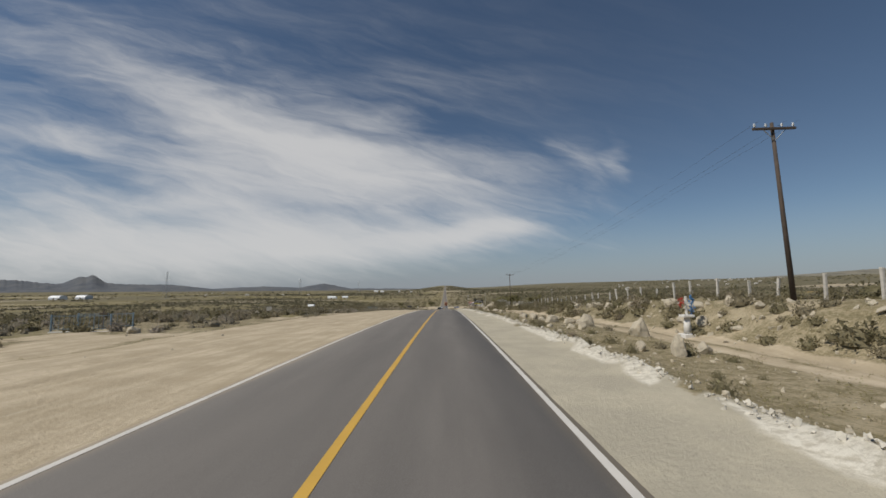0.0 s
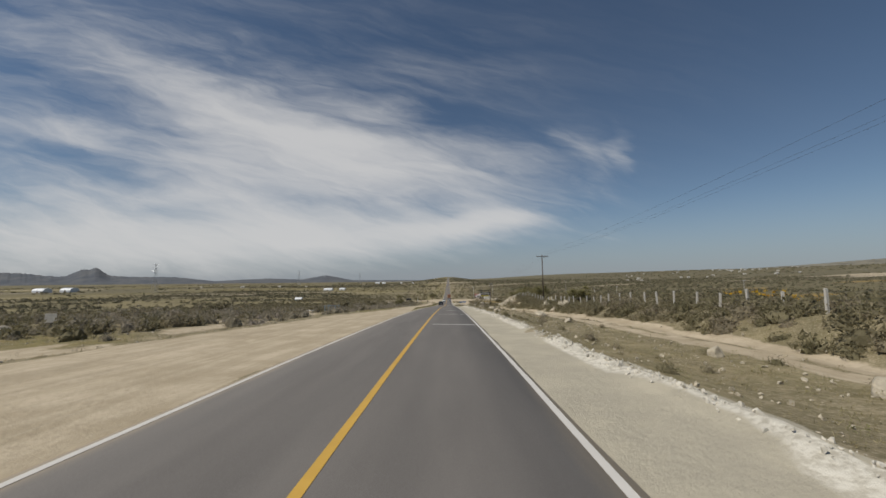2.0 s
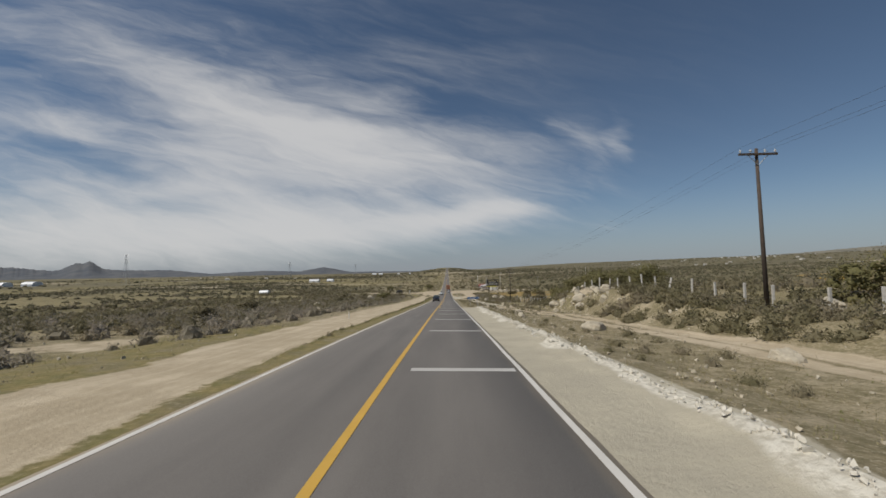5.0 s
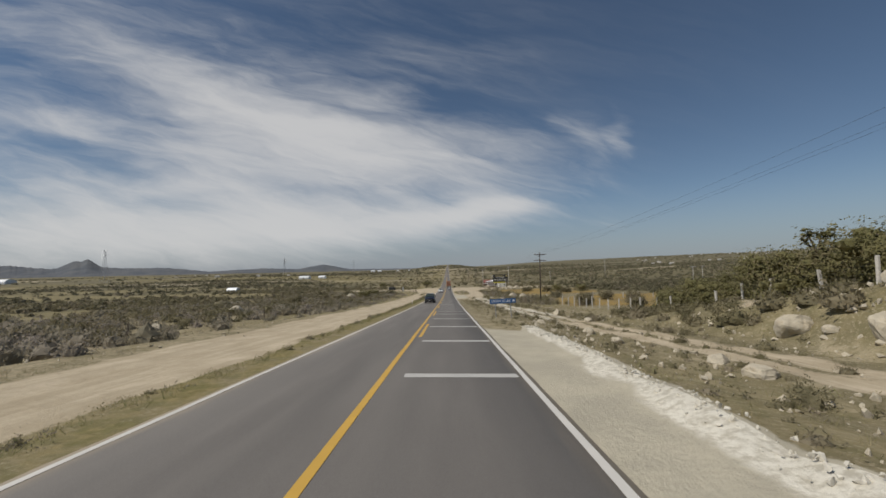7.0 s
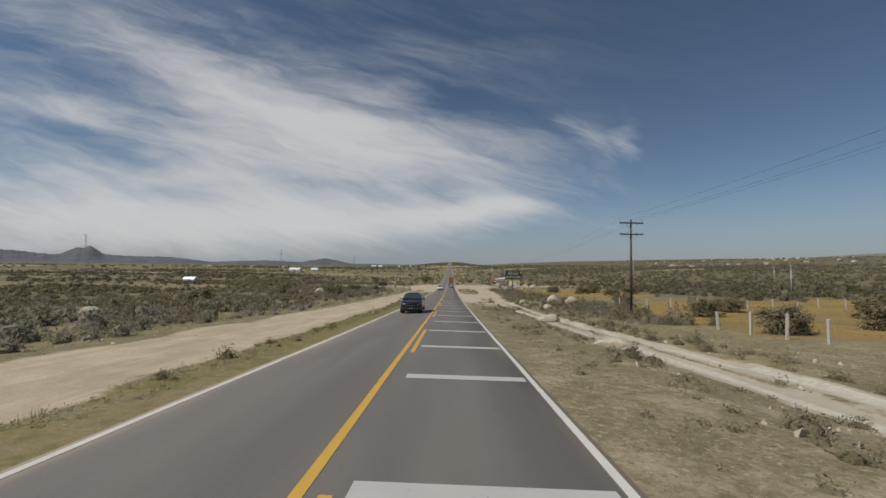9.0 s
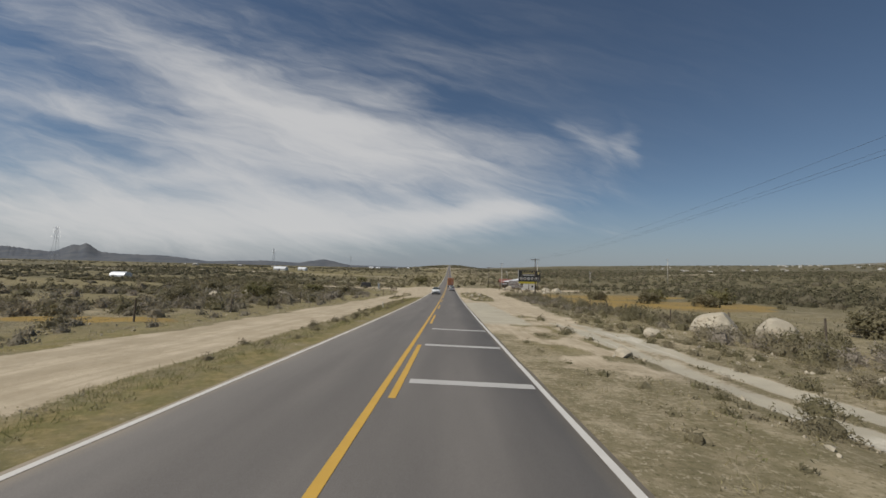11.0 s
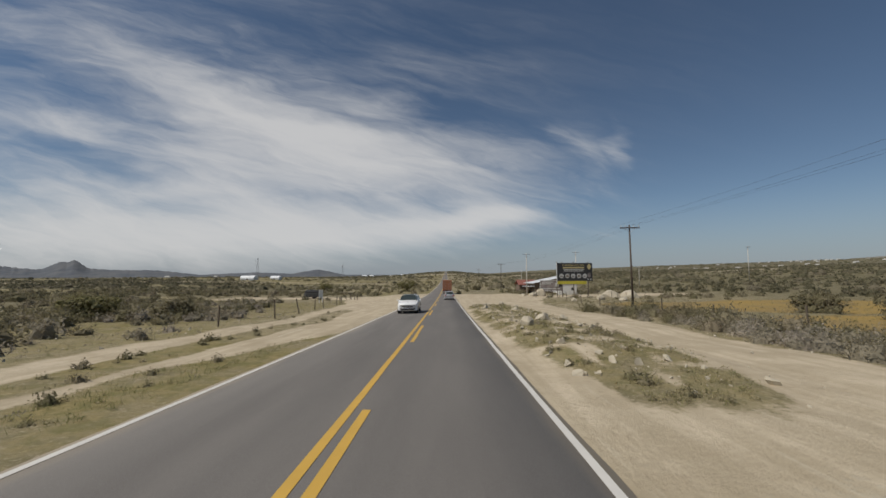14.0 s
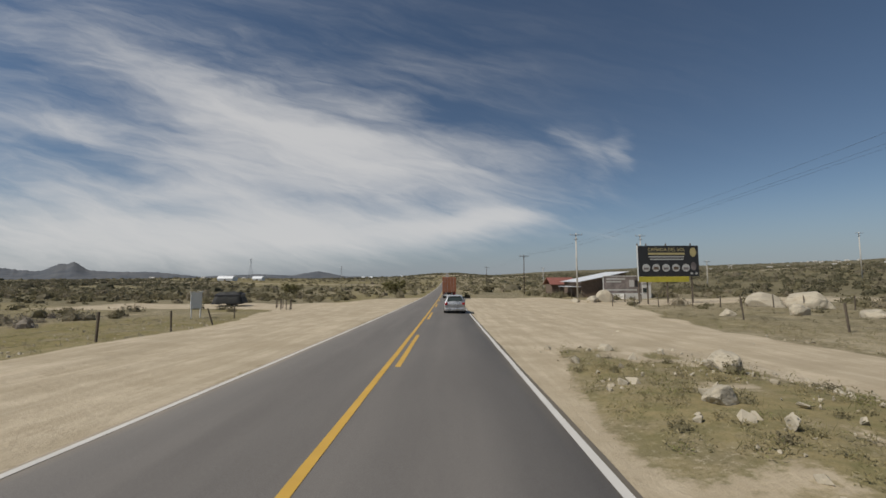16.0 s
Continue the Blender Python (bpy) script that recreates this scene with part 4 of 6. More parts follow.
x, y, s = np.concatenate([x, isle_x]), np.concatenate([y, isle_y]), np.concatenate([s, rng.choice((0.06, 0.08, 0.1, 0.14, 0.2, 0.34), 420)])
scatter_stones("loose_stones", "loose pale stones scattered over the verges", zip(x, y, ground_z(x, y), s), STONE, rnd)


# name sign
sy = 167.1
sz = gz(6.15, sy)
t = thing("name_sign", pose(6.15, sy, sz, 0, -2.4, -2), "blue road sign with white lettering on two steel posts", "road sign")
rz0 = float(road_z(sy)) - sz
for ix in (-0.62, 0.62):
    part("post", boxed(ix - 0.035, ix + 0.035, -0.01, 0.05, -0.3, rz0 + 1.35, bevel=0.006), STEEL, t)
part("panel", boxed(-1.06, 1.06, -0.045, -0.012, rz0 + 1.03, rz0 + 1.41, bevel=0.01), SIGN_BLUE, t)
lettering("lettering", "CAÑADA DEL SOL", 0.245, SIGN_WHITE, t, pose(-0.14, -0.048, rz0 + 1.22, 90, 0, 0) @ Matrix.Diagonal((0.80, 1, 1, 1)))
bm = bmesh.new()
add_box(bm, 0.76, 0.90, -0.054, -0.046, rz0 + 1.195, rz0 + 1.245)
vs_ = [bm.verts.new((0.87, yy, rz0 + 1.22 + dz)) for yy in (-0.054, -0.046) for dz in (-0.10, 0.10)] + [bm.verts.new((1.0, yy, rz0 + 1.22)) for yy in (-0.054, -0.046)]
bm.faces.new((vs_[0], vs_[4], vs_[1]))
bm.faces.new((vs_[2], vs_[3], vs_[5]))
bm.faces.new((vs_[0], vs_[2], vs_[5], vs_[4]))
bm.faces.new((vs_[1], vs_[4], vs_[5], vs_[3]))
part("arrow", bm, SIGN_WHITE, t)


# roadside memorial
mx, my = 15.3, 23.0
t = thing("roadside_memorial", pose(mx, my, gz(mx, my)), "white roadside memorial pedestal hung with blue and red flowers", "memorial")
part("plinth", boxed(-0.38, 0.38, -0.38, 0.38, -0.15, 0.22, bevel=0.03), WHITE_PAINT, t)
part("pedestal", tubed((0, 0, 0.22), (0, 0, 1.15), 0.21, 0.15, 16), WHITE_PAINT, t, shade=True)
part("capital", boxed(-0.33, 0.33, -0.25, 0.25, 1.15, 1.3, bevel=0.04), WHITE_PAINT, t)
part("cross", add_box(boxed(-0.05, 0.05, -0.05, 0.05, 1.3, 2.35, bevel=0.01), -0.42, 0.42, -0.045, 0.045, 1.92, 2.02, 0.01), WHITE_PAINT, t)
part("rod", tubed((-0.35, 0, 1.3), (-0.48, 0, 2.75), 0.02, seg=6), POST_WOOD, t)
rnd = random.Random(31)


def bouquet(name, centre, size, n, material, parent):
    bm = bmesh.new()
    for _ in range(n):
        p = Vector(centre) + Vector((rnd.gauss(0, size[0]), rnd.gauss(0, size[1]), rnd.gauss(0, size[2])))
        bmesh.ops.create_icosphere(bm, subdivisions=1, radius=rnd.uniform(0.04, 0.08), matrix=Matrix.Translation(p) @ pose(0, 0, 0, rnd.uniform(0, 90), rnd.uniform(0, 90), 0) @ Matrix.Diagonal((1, 1, 0.5, 1)))
    return part(name, bm, material, parent)


bouquet("blue_flowers", (0.30, -0.05, 2.1), (0.08, 0.06, 0.1), 26, BLUE_PETAL, t)
bouquet("blue_garland", (0.30, -0.05, 1.62), (0.07, 0.05, 0.12), 22, BLUE_PETAL, t)
bouquet("red_flowers", (-0.33, -0.05, 1.95), (0.06, 0.05, 0.16), 26, RED_PAINT, t)

# blue iron enclosures and small board
def iron_enclosure(x, y, w, d, h, turn):
    t = thing("iron_enclosure", pose(x, y, gz(x, y), 0, 0, turn), "faded blue iron railing enclosure on a white kerb", "railing", "blue enclosures")
    for ax, ay in ((-w / 2, -d / 2), (w / 2, -d / 2), (-w / 2, d / 2), (w / 2, d / 2)):
        part("corner_post", boxed(ax - 0.05, ax + 0.05, ay - 0.05, ay + 0.05, -0.2, h, bevel=0.01), BLUE_PAINT, t)
    for z in (0.25, h - 0.12):
        for ay in (-d / 2, d / 2):
            part("rail", boxed(-w / 2, w / 2, ay - 0.015, ay + 0.015, z, z + 0.04), BLUE_PAINT, t)
    for k in range(int(w / 0.36)):
        bx = -w / 2 + 0.36 * (k + 0.5)
        for ay in (-d / 2, d / 2):
            part("bar", boxed(bx - 0.01, bx + 0.01, ay - 0.01, ay + 0.01, 0.0, h), BLUE_PAINT, t)
    part("kerb", boxed(-w / 2 - 0.1, w / 2 + 0.1, -d / 2 - 0.1, -d / 2 + 0.05, -0.25, 0.09, bevel=0.02), WHITE_PAINT, t, "white kerb")
    part("cross", add_box(boxed(-0.04, 0.04, d / 2 - 0.3, d / 2 - 0.22, 0, h * 1.25), -0.3, 0.3, d / 2 - 0.3, d / 2 - 0.22, h * 0.9, h), POST_WOOD, t)


iron_enclosure(-26.4, 31.6, 4.3, 2.4, 1.35, 4)
iron_enclosure(-17.2, 102.3, 1.8, 1.4, 1.3, -6)
bx, by = -22.0, 106.0
t = thing("white_bench", pose(bx, by, gz(bx, by)), "low pale blue-white slab resting on two blocks among shrubs", "bench")
part("slab", boxed(-0.55, 0.55, -0.2, 0.2, 0.35, 0.43, bevel=0.02), WHITE_PAINT, t)
for s in (-0.38, 0.38):
    part("block", boxed(s - 0.1, s + 0.1, -0.18, 0.18, -0.15, 0.35, bevel=0.02), CONCRETE, t)
for bx, by in ((-28.9, 68.6),):
    t = thing("notice_board", pose(bx, by, gz(bx, by), 0, 0, 6), "small weathered pale board on a short post", "notice board")
    part("board", boxed(-0.43, 0.43, -0.02, 0.02, 0.75, 1.45, bevel=0.01), CONCRETE, t)
    part("post", boxed(-0.04, 0.04, 0.02, 0.09, -0.2, 1.45), POST_WOOD, t)
for bx, by in ((-4.9, 206.0), (-5.4, 252.0), (-7.6, 132.6)):
    t = thing("marker_post", pose(bx, by, gz(bx, by)), "short white marker post beside the asphalt", "marker post", "marker posts")
    part("post", boxed(-0.035, 0.035, -0.025, 0.025, -0.2, 0.62, bevel=0.01), WHITE_PAINT, t)
    part("cap", boxed(-0.04, 0.04, -0.03, 0.03, 0.62, 0.66, bevel=0.01), CONCRETE, t)


# ---- the crossing: billboards, stall and houses ----
def billboard_main(x, y, turn):
    z = gz(x, y)
    t = thing("billboard", pose(x, y, z, 0, 0, turn), "large black billboard with pale lettering and a yellow strip", "billboard")
    for ix in (-4.1, -2.9, -0.2, 3.2):
        part("post", tubed((ix, 0.16, -0.4), (ix, 0.16, 8.0), 0.11, 0.09, 10), POST_WOOD, t)
    part("panel", boxed(-4.15, 4.15, -0.06, 0.05, 3.55, 7.70, bevel=0.02), BLACK_PANEL, t)
    part("edge_trim", boxed(-4.24, -4.152, -0.07, 0.06, 2.90, 7.72), SIGN_WHITE, t)
    part("yellow_strip", boxed(-4.1, 2.7, -0.075, 0.04, 2.80, 3.52, bevel=0.01), YELLOW_PANEL, t)
    lettering("heading", "CAÑADA DEL SOL", 0.62, GOLD_INK, t, pose(-0.25, -0.065, 7.15, 90, 0, 0))
    for k, (zz, wd, hh) in enumerate(((6.60, 5.0, 0.28), (6.18, 4.9, 0.16), (5.85, 4.6, 0.16))):
        part("text_bar", boxed(-0.25 - wd / 2, -0.25 + wd / 2, -0.07, -0.061, zz - hh / 2, zz + hh / 2), GOLD_INK if k == 0 else PALE_INK, t)
    for k in range(5):
        cx_ = -3.1 + 1.36 * k
        bm = bmesh.new()
        bmesh.ops.create_cone(bm, cap_ends=True, segments=24, radius1=0.52, radius2=0.52, depth=0.012, matrix=pose(cx_, -0.067, 4.70, 90, 0, 0))
        disc = part("picture_disc", bm, PALE_INK, t)
        part("picture", boxed(cx_ - 0.34, cx_ + 0.34, -0.08, -0.074, 4.45, 4.75 + 0.1 * (k % 2)), (GREY_PRINT, BRICK_DARK)[k % 2], disc)
    for zz, rr in ((6.80, 0.5), (4.90, 0.45)):
        bm = bmesh.new()
        bmesh.ops.create_cone(bm, cap_ends=True, segments=20, radius1=rr, radius2=rr, depth=0.012, matrix=pose(3.4, -0.067, zz, 90, 0, 0) @ Matrix.Diagonal((0.85, 1.25, 1, 1)))
        part("emblem", bm, GOLD_INK if zz > 5 else GREY_PRINT, t)
    for ix in (3.1, 3.75):
        part("small_mark", boxed(ix - 0.15, ix + 0.15, -0.072, -0.062, 3.80, 4.05), PALE_INK, t)


billboard_main(31.5, 361.0, 2)


def billboard_small(x, y, turn):
    t = thing("billboard", pose(x, y, gz(x, y), 0, 0, turn), "smaller printed billboard in a white frame on posts", "billboard")
    for ix in (-2.2, 0.3, 2.6):
        part("post", tubed((ix, 0.1, -0.3), (ix, 0.1, 3.8), 0.09, 0.08, 8), POST_WOOD, t)
    part("panel", boxed(-2.7, 2.7, -0.05, 0.03, 1.25, 3.75, bevel=0.01), GREY_PRINT, t)
    for a in ((-2.78, -2.7, 1.2, 3.8), (2.7, 2.78, 1.2, 3.8)):
        part("frame_side", boxed(a[0], a[1], -0.06, 0.04, a[2], a[3]), SIGN_WHITE, t)
    for zz in (1.17, 3.75):
        part("frame_rail", boxed(-2.7, 2.7, -0.06, 0.04, zz, zz + 0.08), SIGN_WHITE, t)
    for zz, xa, xb in ((3.35, -2.3, 0.4), (2.95, -2.3, -0.2), (1.75, -2.3, 2.0)):
        part("text_bar", boxed(xa, xb, -0.06, -0.051, zz - 0.1, zz + 0.1), PALE_INK, t)
    for cx_ in (1.3, 2.1):
        part("picture", boxed(cx_ - 0.35, cx_ + 0.35, -0.06, -0.051, 2.2, 3.2), PALE_INK if cx_ < 2 else BLACK_PANEL, t)


billboard_small(27.4, 366.0, -4)


def shed_house(x, y, turn):
    """A barn of brown blocks with a white sheet lean-to roof."""
    t = thing("barn", pose(x, y, gz(x, y), 0, 0, turn), "brown block barn with a white sloping sheet roof", "barn")
    part("front_wall", boxed(-4.5, 4.5, -4.0, -3.8, -0.4, 3.1), BRICK_DARK, t)
    part("back_wall", boxed(-4.5, 4.5, 3.8, 4.0, -0.4, 3.1), BRICK_DARK, t)
    for s in (-1, 1):
        bm = bmesh.new()
        add_box(bm, s * 4.4 - 0.1, s * 4.4 + 0.1, -3.8, 3.8, -0.4, 3.1 + (1.7 if s > 0 else 0.0))
        part("side_wall", bm, BRICK_DARK, t)
    bm = bmesh.new()
    q = [bm.verts.new(p) for p in ((-4.5, -4.0, 3.1), (4.5, -4.0, 3.1), (4.5, -4.0, 4.8), (-4.5, -3.8, 3.1), (4.5, -3.8, 3.1), (4.5, -3.8, 4.8))]
    for f_ in ((0, 1, 2), (5, 4, 3), (0, 2, 5, 3), (1, 4, 5, 2), (0, 3, 4, 1)):
        bm.faces.new([q[i] for i in f_])
    part("gable", bm, BRICK_DARK, t)
    bm = bmesh.new()
    for k in range(24):
        x0 = -5.2 + 10.2 * k / 24
        x1 = -5.2 + 10.2 * (k + 1) / 24
        za, zb = 3.0 + 1.88 * (x0 + 5.2) / 9.7, 3.0 + 1.88 * (x1 + 5.2) / 9.7
        v4 = [bm.verts.new(p) for p in ((x0, -4.6, za), (x1, -4.6, zb), (x1, 4.6, zb), (x0, 4.6, za), (x0, -4.6, za + .07), (x1, -4.6, zb + .07), (x1, 4.6, zb + .07), (x0, 4.6, za + .07))]
        for f_ in ((3, 2, 1, 0), (4, 5, 6, 7), (0, 1, 5, 4), (2, 3, 7, 6)):
            bm.faces.new([v4[i] for i in f_])
    part("roof", bm, TIN, t)
    part("door", boxed(-1.0, 0.2, -4.05, -4.0, -0.1, 2.1), POST_WOOD, t)
    part("awning", add_box(bmesh.new(), -6.6, -4.5, -4.2, 2.0, 2.1, 2.18), TIN, t)
    for ay in (-4.0, 1.8):
        part("awning_post", tubed((-6.4, ay, -0.3), (-6.4, ay, 2.1), 0.06, seg=8), POST_WOOD, t)


shed_house(31.2, 388.0, 6)
t = thing("hut", pose(28.2, 402, gz(28.2, 402), 0, 0, 4), "small hut with a red sheet gable roof", "hut")
for a in ((-2.6, 2.6, -2.2, -2.05), (-2.6, 2.6, 2.05, 2.2)):
    part("wall", boxed(*a, -0.4, 2.5), BRICK_DARK, t)
for s in (-2.5, 2.5):
    part("wall", boxed(s - 0.08, s + 0.08, -2.05, 2.05, -0.4, 2.5), BRICK_DARK, t)
bm = bmesh.new()
q = [bm.verts.new(p) for p in ((-3.1, -2.8, 2.4), (3.1, -2.8, 2.4), (3.1, 0, 4.0), (-3.1, 0, 4.0), (3.1, 2.8, 2.4), (-3.1, 2.8, 2.4), (-3.1, -2.8, 2.5), (3.1, -2.8, 2.5), (3.1, 0, 4.1), (-3.1, 0, 4.1), (3.1, 2.8, 2.5), (-3.1, 2.8, 2.5))]
for f_ in ((0, 1, 2, 3), (3, 2, 4, 5), (6, 9, 8, 7), (9, 11, 10, 8), (0, 6, 7, 1), (5, 4, 10, 11), (0, 3, 9, 6), (3, 5, 11, 9), (1, 7, 8, 2), (2, 8, 10, 4)):
    bm.faces.new([q[i] for i in f_])
part("roof", bm, RED_ROOF, t)
part("door", boxed(-0.45, 0.45, -2.25, -2.2, -0.05, 2.0), POST_WOOD, t)
t = thing("white_house", pose(34.5, 379, gz(34.5, 379), 0, 0, 3), "low white plastered house with a flat roof and dark window", "house")
part("wall", boxed(-2.4, 2.4, -2.4, -2.2, -0.5, 2.7), WHITE_PAINT, t)
part("wall", boxed(-2.4, 2.4, 2.2, 2.4, -0.5, 2.7), WHITE_PAINT, t)
for s in (-2.3, 2.3):
    part("wall", boxed(s - 0.1, s + 0.1, -2.2, 2.2, -0.5, 2.7), WHITE_PAINT, t)
part("roof", boxed(-2.5, 2.5, -2.5, 2.5, 2.7, 2.85, bevel=0.02), CONCRETE, t)
w_ = part("window", boxed(0.9, 1.6, -2.46, -2.4, 1.1, 1.9), GREY_PRINT, t)
part("pane", boxed(0.95, 1.55, -2.475, -2.461, 1.15, 1.85), GLASS, w_)
part("water_tank", tubed((-1.3, 0.5, 2.85), (-1.3, 0.5, 3.7), 0.5, 0.45, 16), PLASTIC, t)

# corner on the other side: board on legs and covered stall
bx, by = -22.4, 345.0
t = thing("corner_board", pose(bx, by, gz(bx, by), 0, 0, 68), "tall white notice panel on two legs in the grass", "notice board")
part("panel", boxed(-0.55, 0.55, -0.04, 0.04, 0.9, 2.4, bevel=0.015), SIGN_WHITE, t)
part("cap", boxed(-0.65, 0.65, -0.07, 0.07, 2.4, 2.5, bevel=0.01), WHITE_PAINT, t)
for s in (-0.45, 0.45):
    part("leg", boxed(s - 0.05, s + 0.05, -0.04, 0.04, -0.2, 0.9), WHITE_PAINT, t)
bx, by = -31.5, 367.5
t = thing("covered_trailer", pose(bx, by, gz(bx, by), 0, 0, 12) @ Matrix.Diagonal((1.35, 1.35, 1.2, 1)), "parked trailer under a dark sagging tarpaulin", "trailer")
bm = bmesh.new()
bmesh.ops.create_grid(bm, x_segments=14, y_segments=10, size=1.0)
for v in bm.verts:
    ex = max(abs(v.co.x), abs(v.co.y))
    v.co.z = 1.75 - 1.4 * max(0, ex - 0.72) / 0.28 + 0.14 * noise.noise(v.co * 3)
    v.co.x *= 1.6
    v.co.y *= 1.2
bmesh.ops.solidify(bm, geom=bm.faces[:], thickness=0.03)
part("tarpaulin", bm, TARP, t, shade=True)
part("bed", boxed(-1.5, 1.5, -1.1, 1.1, 0.45, 0.6), POST_WOOD, t)
part("load", boxed(-1.35, 1.35, -1.0, 1.0, 0.6, 1.55, bevel=0.12), BLACK_PANEL, t)
for s in (-1.0, 1.0):
    w_ = part("wheel", tubed((0.3, s - 0.1, 0.33), (0.3, s + 0.1, 0.33), 0.2, seg=14), ALLOY, t)
    part("tyre", tubed((0.3, s - 0.12, 0.33), (0.3, s + 0.12, 0.33), 0.34, seg=20), RUBBER, w_)


# ---- far buildings ----
def far_shed(x, y, w, d, h, label="long white sheet-metal farm shed far across the plain", turn=0):
    small = "house" in label
    t = thing("house" if small else "farm_shed", pose(x, y, gz(x, y), 0, 0, turn), label, "house" if small else "shed", "small houses" if small else "farm sheds")
    part("wall", boxed(-w / 2, w / 2, -d / 2, d / 2, -2, h * (0.6 if small else 0.3)), WHITE_PAINT if small else SHED_WHITE, t)
    bm = bmesh.new()
    eave = h * (.6 if small else .3)
    arc = [(-d / 2 - .3, eave), (0, h), (d / 2 + .3, eave)] if small else [(-math.cos(math.pi * i / 8) * (d / 2 + .3), eave + math.sin(math.pi * i / 8) * (h - eave)) for i in range(9)]
    ends = [[bm.verts.new((sx_ * (w / 2 + .3), ay, az_)) for ay, az_ in arc] for sx_ in (-1, 1)]
    for i in range(len(arc) - 1):
        bm.faces.new((ends[0][i], ends[1][i], ends[1][i + 1], ends[0][i + 1]))
    bm.faces.new((ends[0][0], ends[0][-1], ends[1][-1], ends[1][0]))
    bm.faces.new(ends[0])
    bm.faces.new(ends[1][::-1])
    part("roof", bm, CONCRETE if small else TIN, t)
    part("door", boxed(-w * .08, w * .08, -d / 2 - .12, -d / 2, -1, h * .45), BRICK_DARK, t)


for a in ((-668, 684, 18, 16, 7), (-628, 690, 17, 16, 7), (-177, 627, 12, 8, 4), (-162, 649, 8, 7, 3.6), (-315, 1805, 17, 12, 7), (-270, 1705, 14, 12, 6), (-183, 1590, 7, 7, 3.4), (-107, 1245, 5, 5, 2.6), (-117, 352, 4.8, 3.4, 2.4)):
    far_shed(*a)
rnd = random.Random(77)
for k in range(40):
    hy = rnd.uniform(700, 1700)
    far_shed(hy * rnd.uniform(0.42, 0.85), hy, rnd.uniform(3.2, 6), rnd.uniform(3, 5), rnd.uniform(2.2, 2.9), "small pale house on the far scrub slope", rnd.uniform(-20, 20))
for k in range(6):
    hy = rnd.uniform(900, 1700)
    far_shed(-hy * rnd.uniform(0.32, 0.62), hy, rnd.uniform(4, 7), rnd.uniform(4, 6), rnd.uniform(2.6, 3.4), "small pale house far across the plain", rnd.uniform(-20, 20))


def lattice_tower(x, y, h):
    t = thing("transmission_tower", pose(x, y, gz(x, y) - 1), "steel lattice transmission tower on the plain", "tower", "transmission towers")
    half = lambda z: 3.6 * (1 - z / h) ** 1.3 + 0.55
    for sx, sy_ in ((-1, -1), (1, -1), (1, 1), (-1, 1)):
        bm = bmesh.new()
        for k in range(8):
            za, zb = h * k / 8, h * (k + 1) / 8
            add_tube(bm, (sx * half(za), sy_ * half(za), za), (sx * half(zb), sy_ * half(zb), zb), 0.10, seg=5)
        part("leg", bm, STEEL, t)
    for side in range(4):
        bm = bmesh.new()
        c4 = ((-1, -1), (1, -1), (1, 1), (-1, 1))
        (ax, ay), (bx_, by_) = c4[side], c4[(side + 1) % 4]
        for k in range(8):
            za, zb = h * k / 8, h * (k + 1) / 8
            add_tube(bm, (ax * half(za), ay * half(za), za), (bx_ * half(zb), by_ * half(zb), zb), 0.055, seg=4)
            add_tube(bm, (bx_ * half(za), by_ * half(za), za), (ax * half(zb), ay * half(zb), zb), 0.055, seg=4)
        part("bracing", bm, STEEL, t)
    for z, wd in ((h * 0.74, 7.5), (h * 0.86, 6.0), (h * 0.97, 4.5)):
        bm = bmesh.new()
        for s in (-1, 1):
            add_tube(bm, (0, 0, z + 0.8), (s * wd, 0, z), 0.08, seg=4)
            add_tube(bm, (0, 0, z - 0.6), (s * wd, 0, z), 0.08, seg=4)
        part("crossarm", bm, STEEL, t)


lattice_tower(-485, 690, 47)
lattice_tower(-420, 1150, 45)
lattice_tower(-360, 1650, 45)


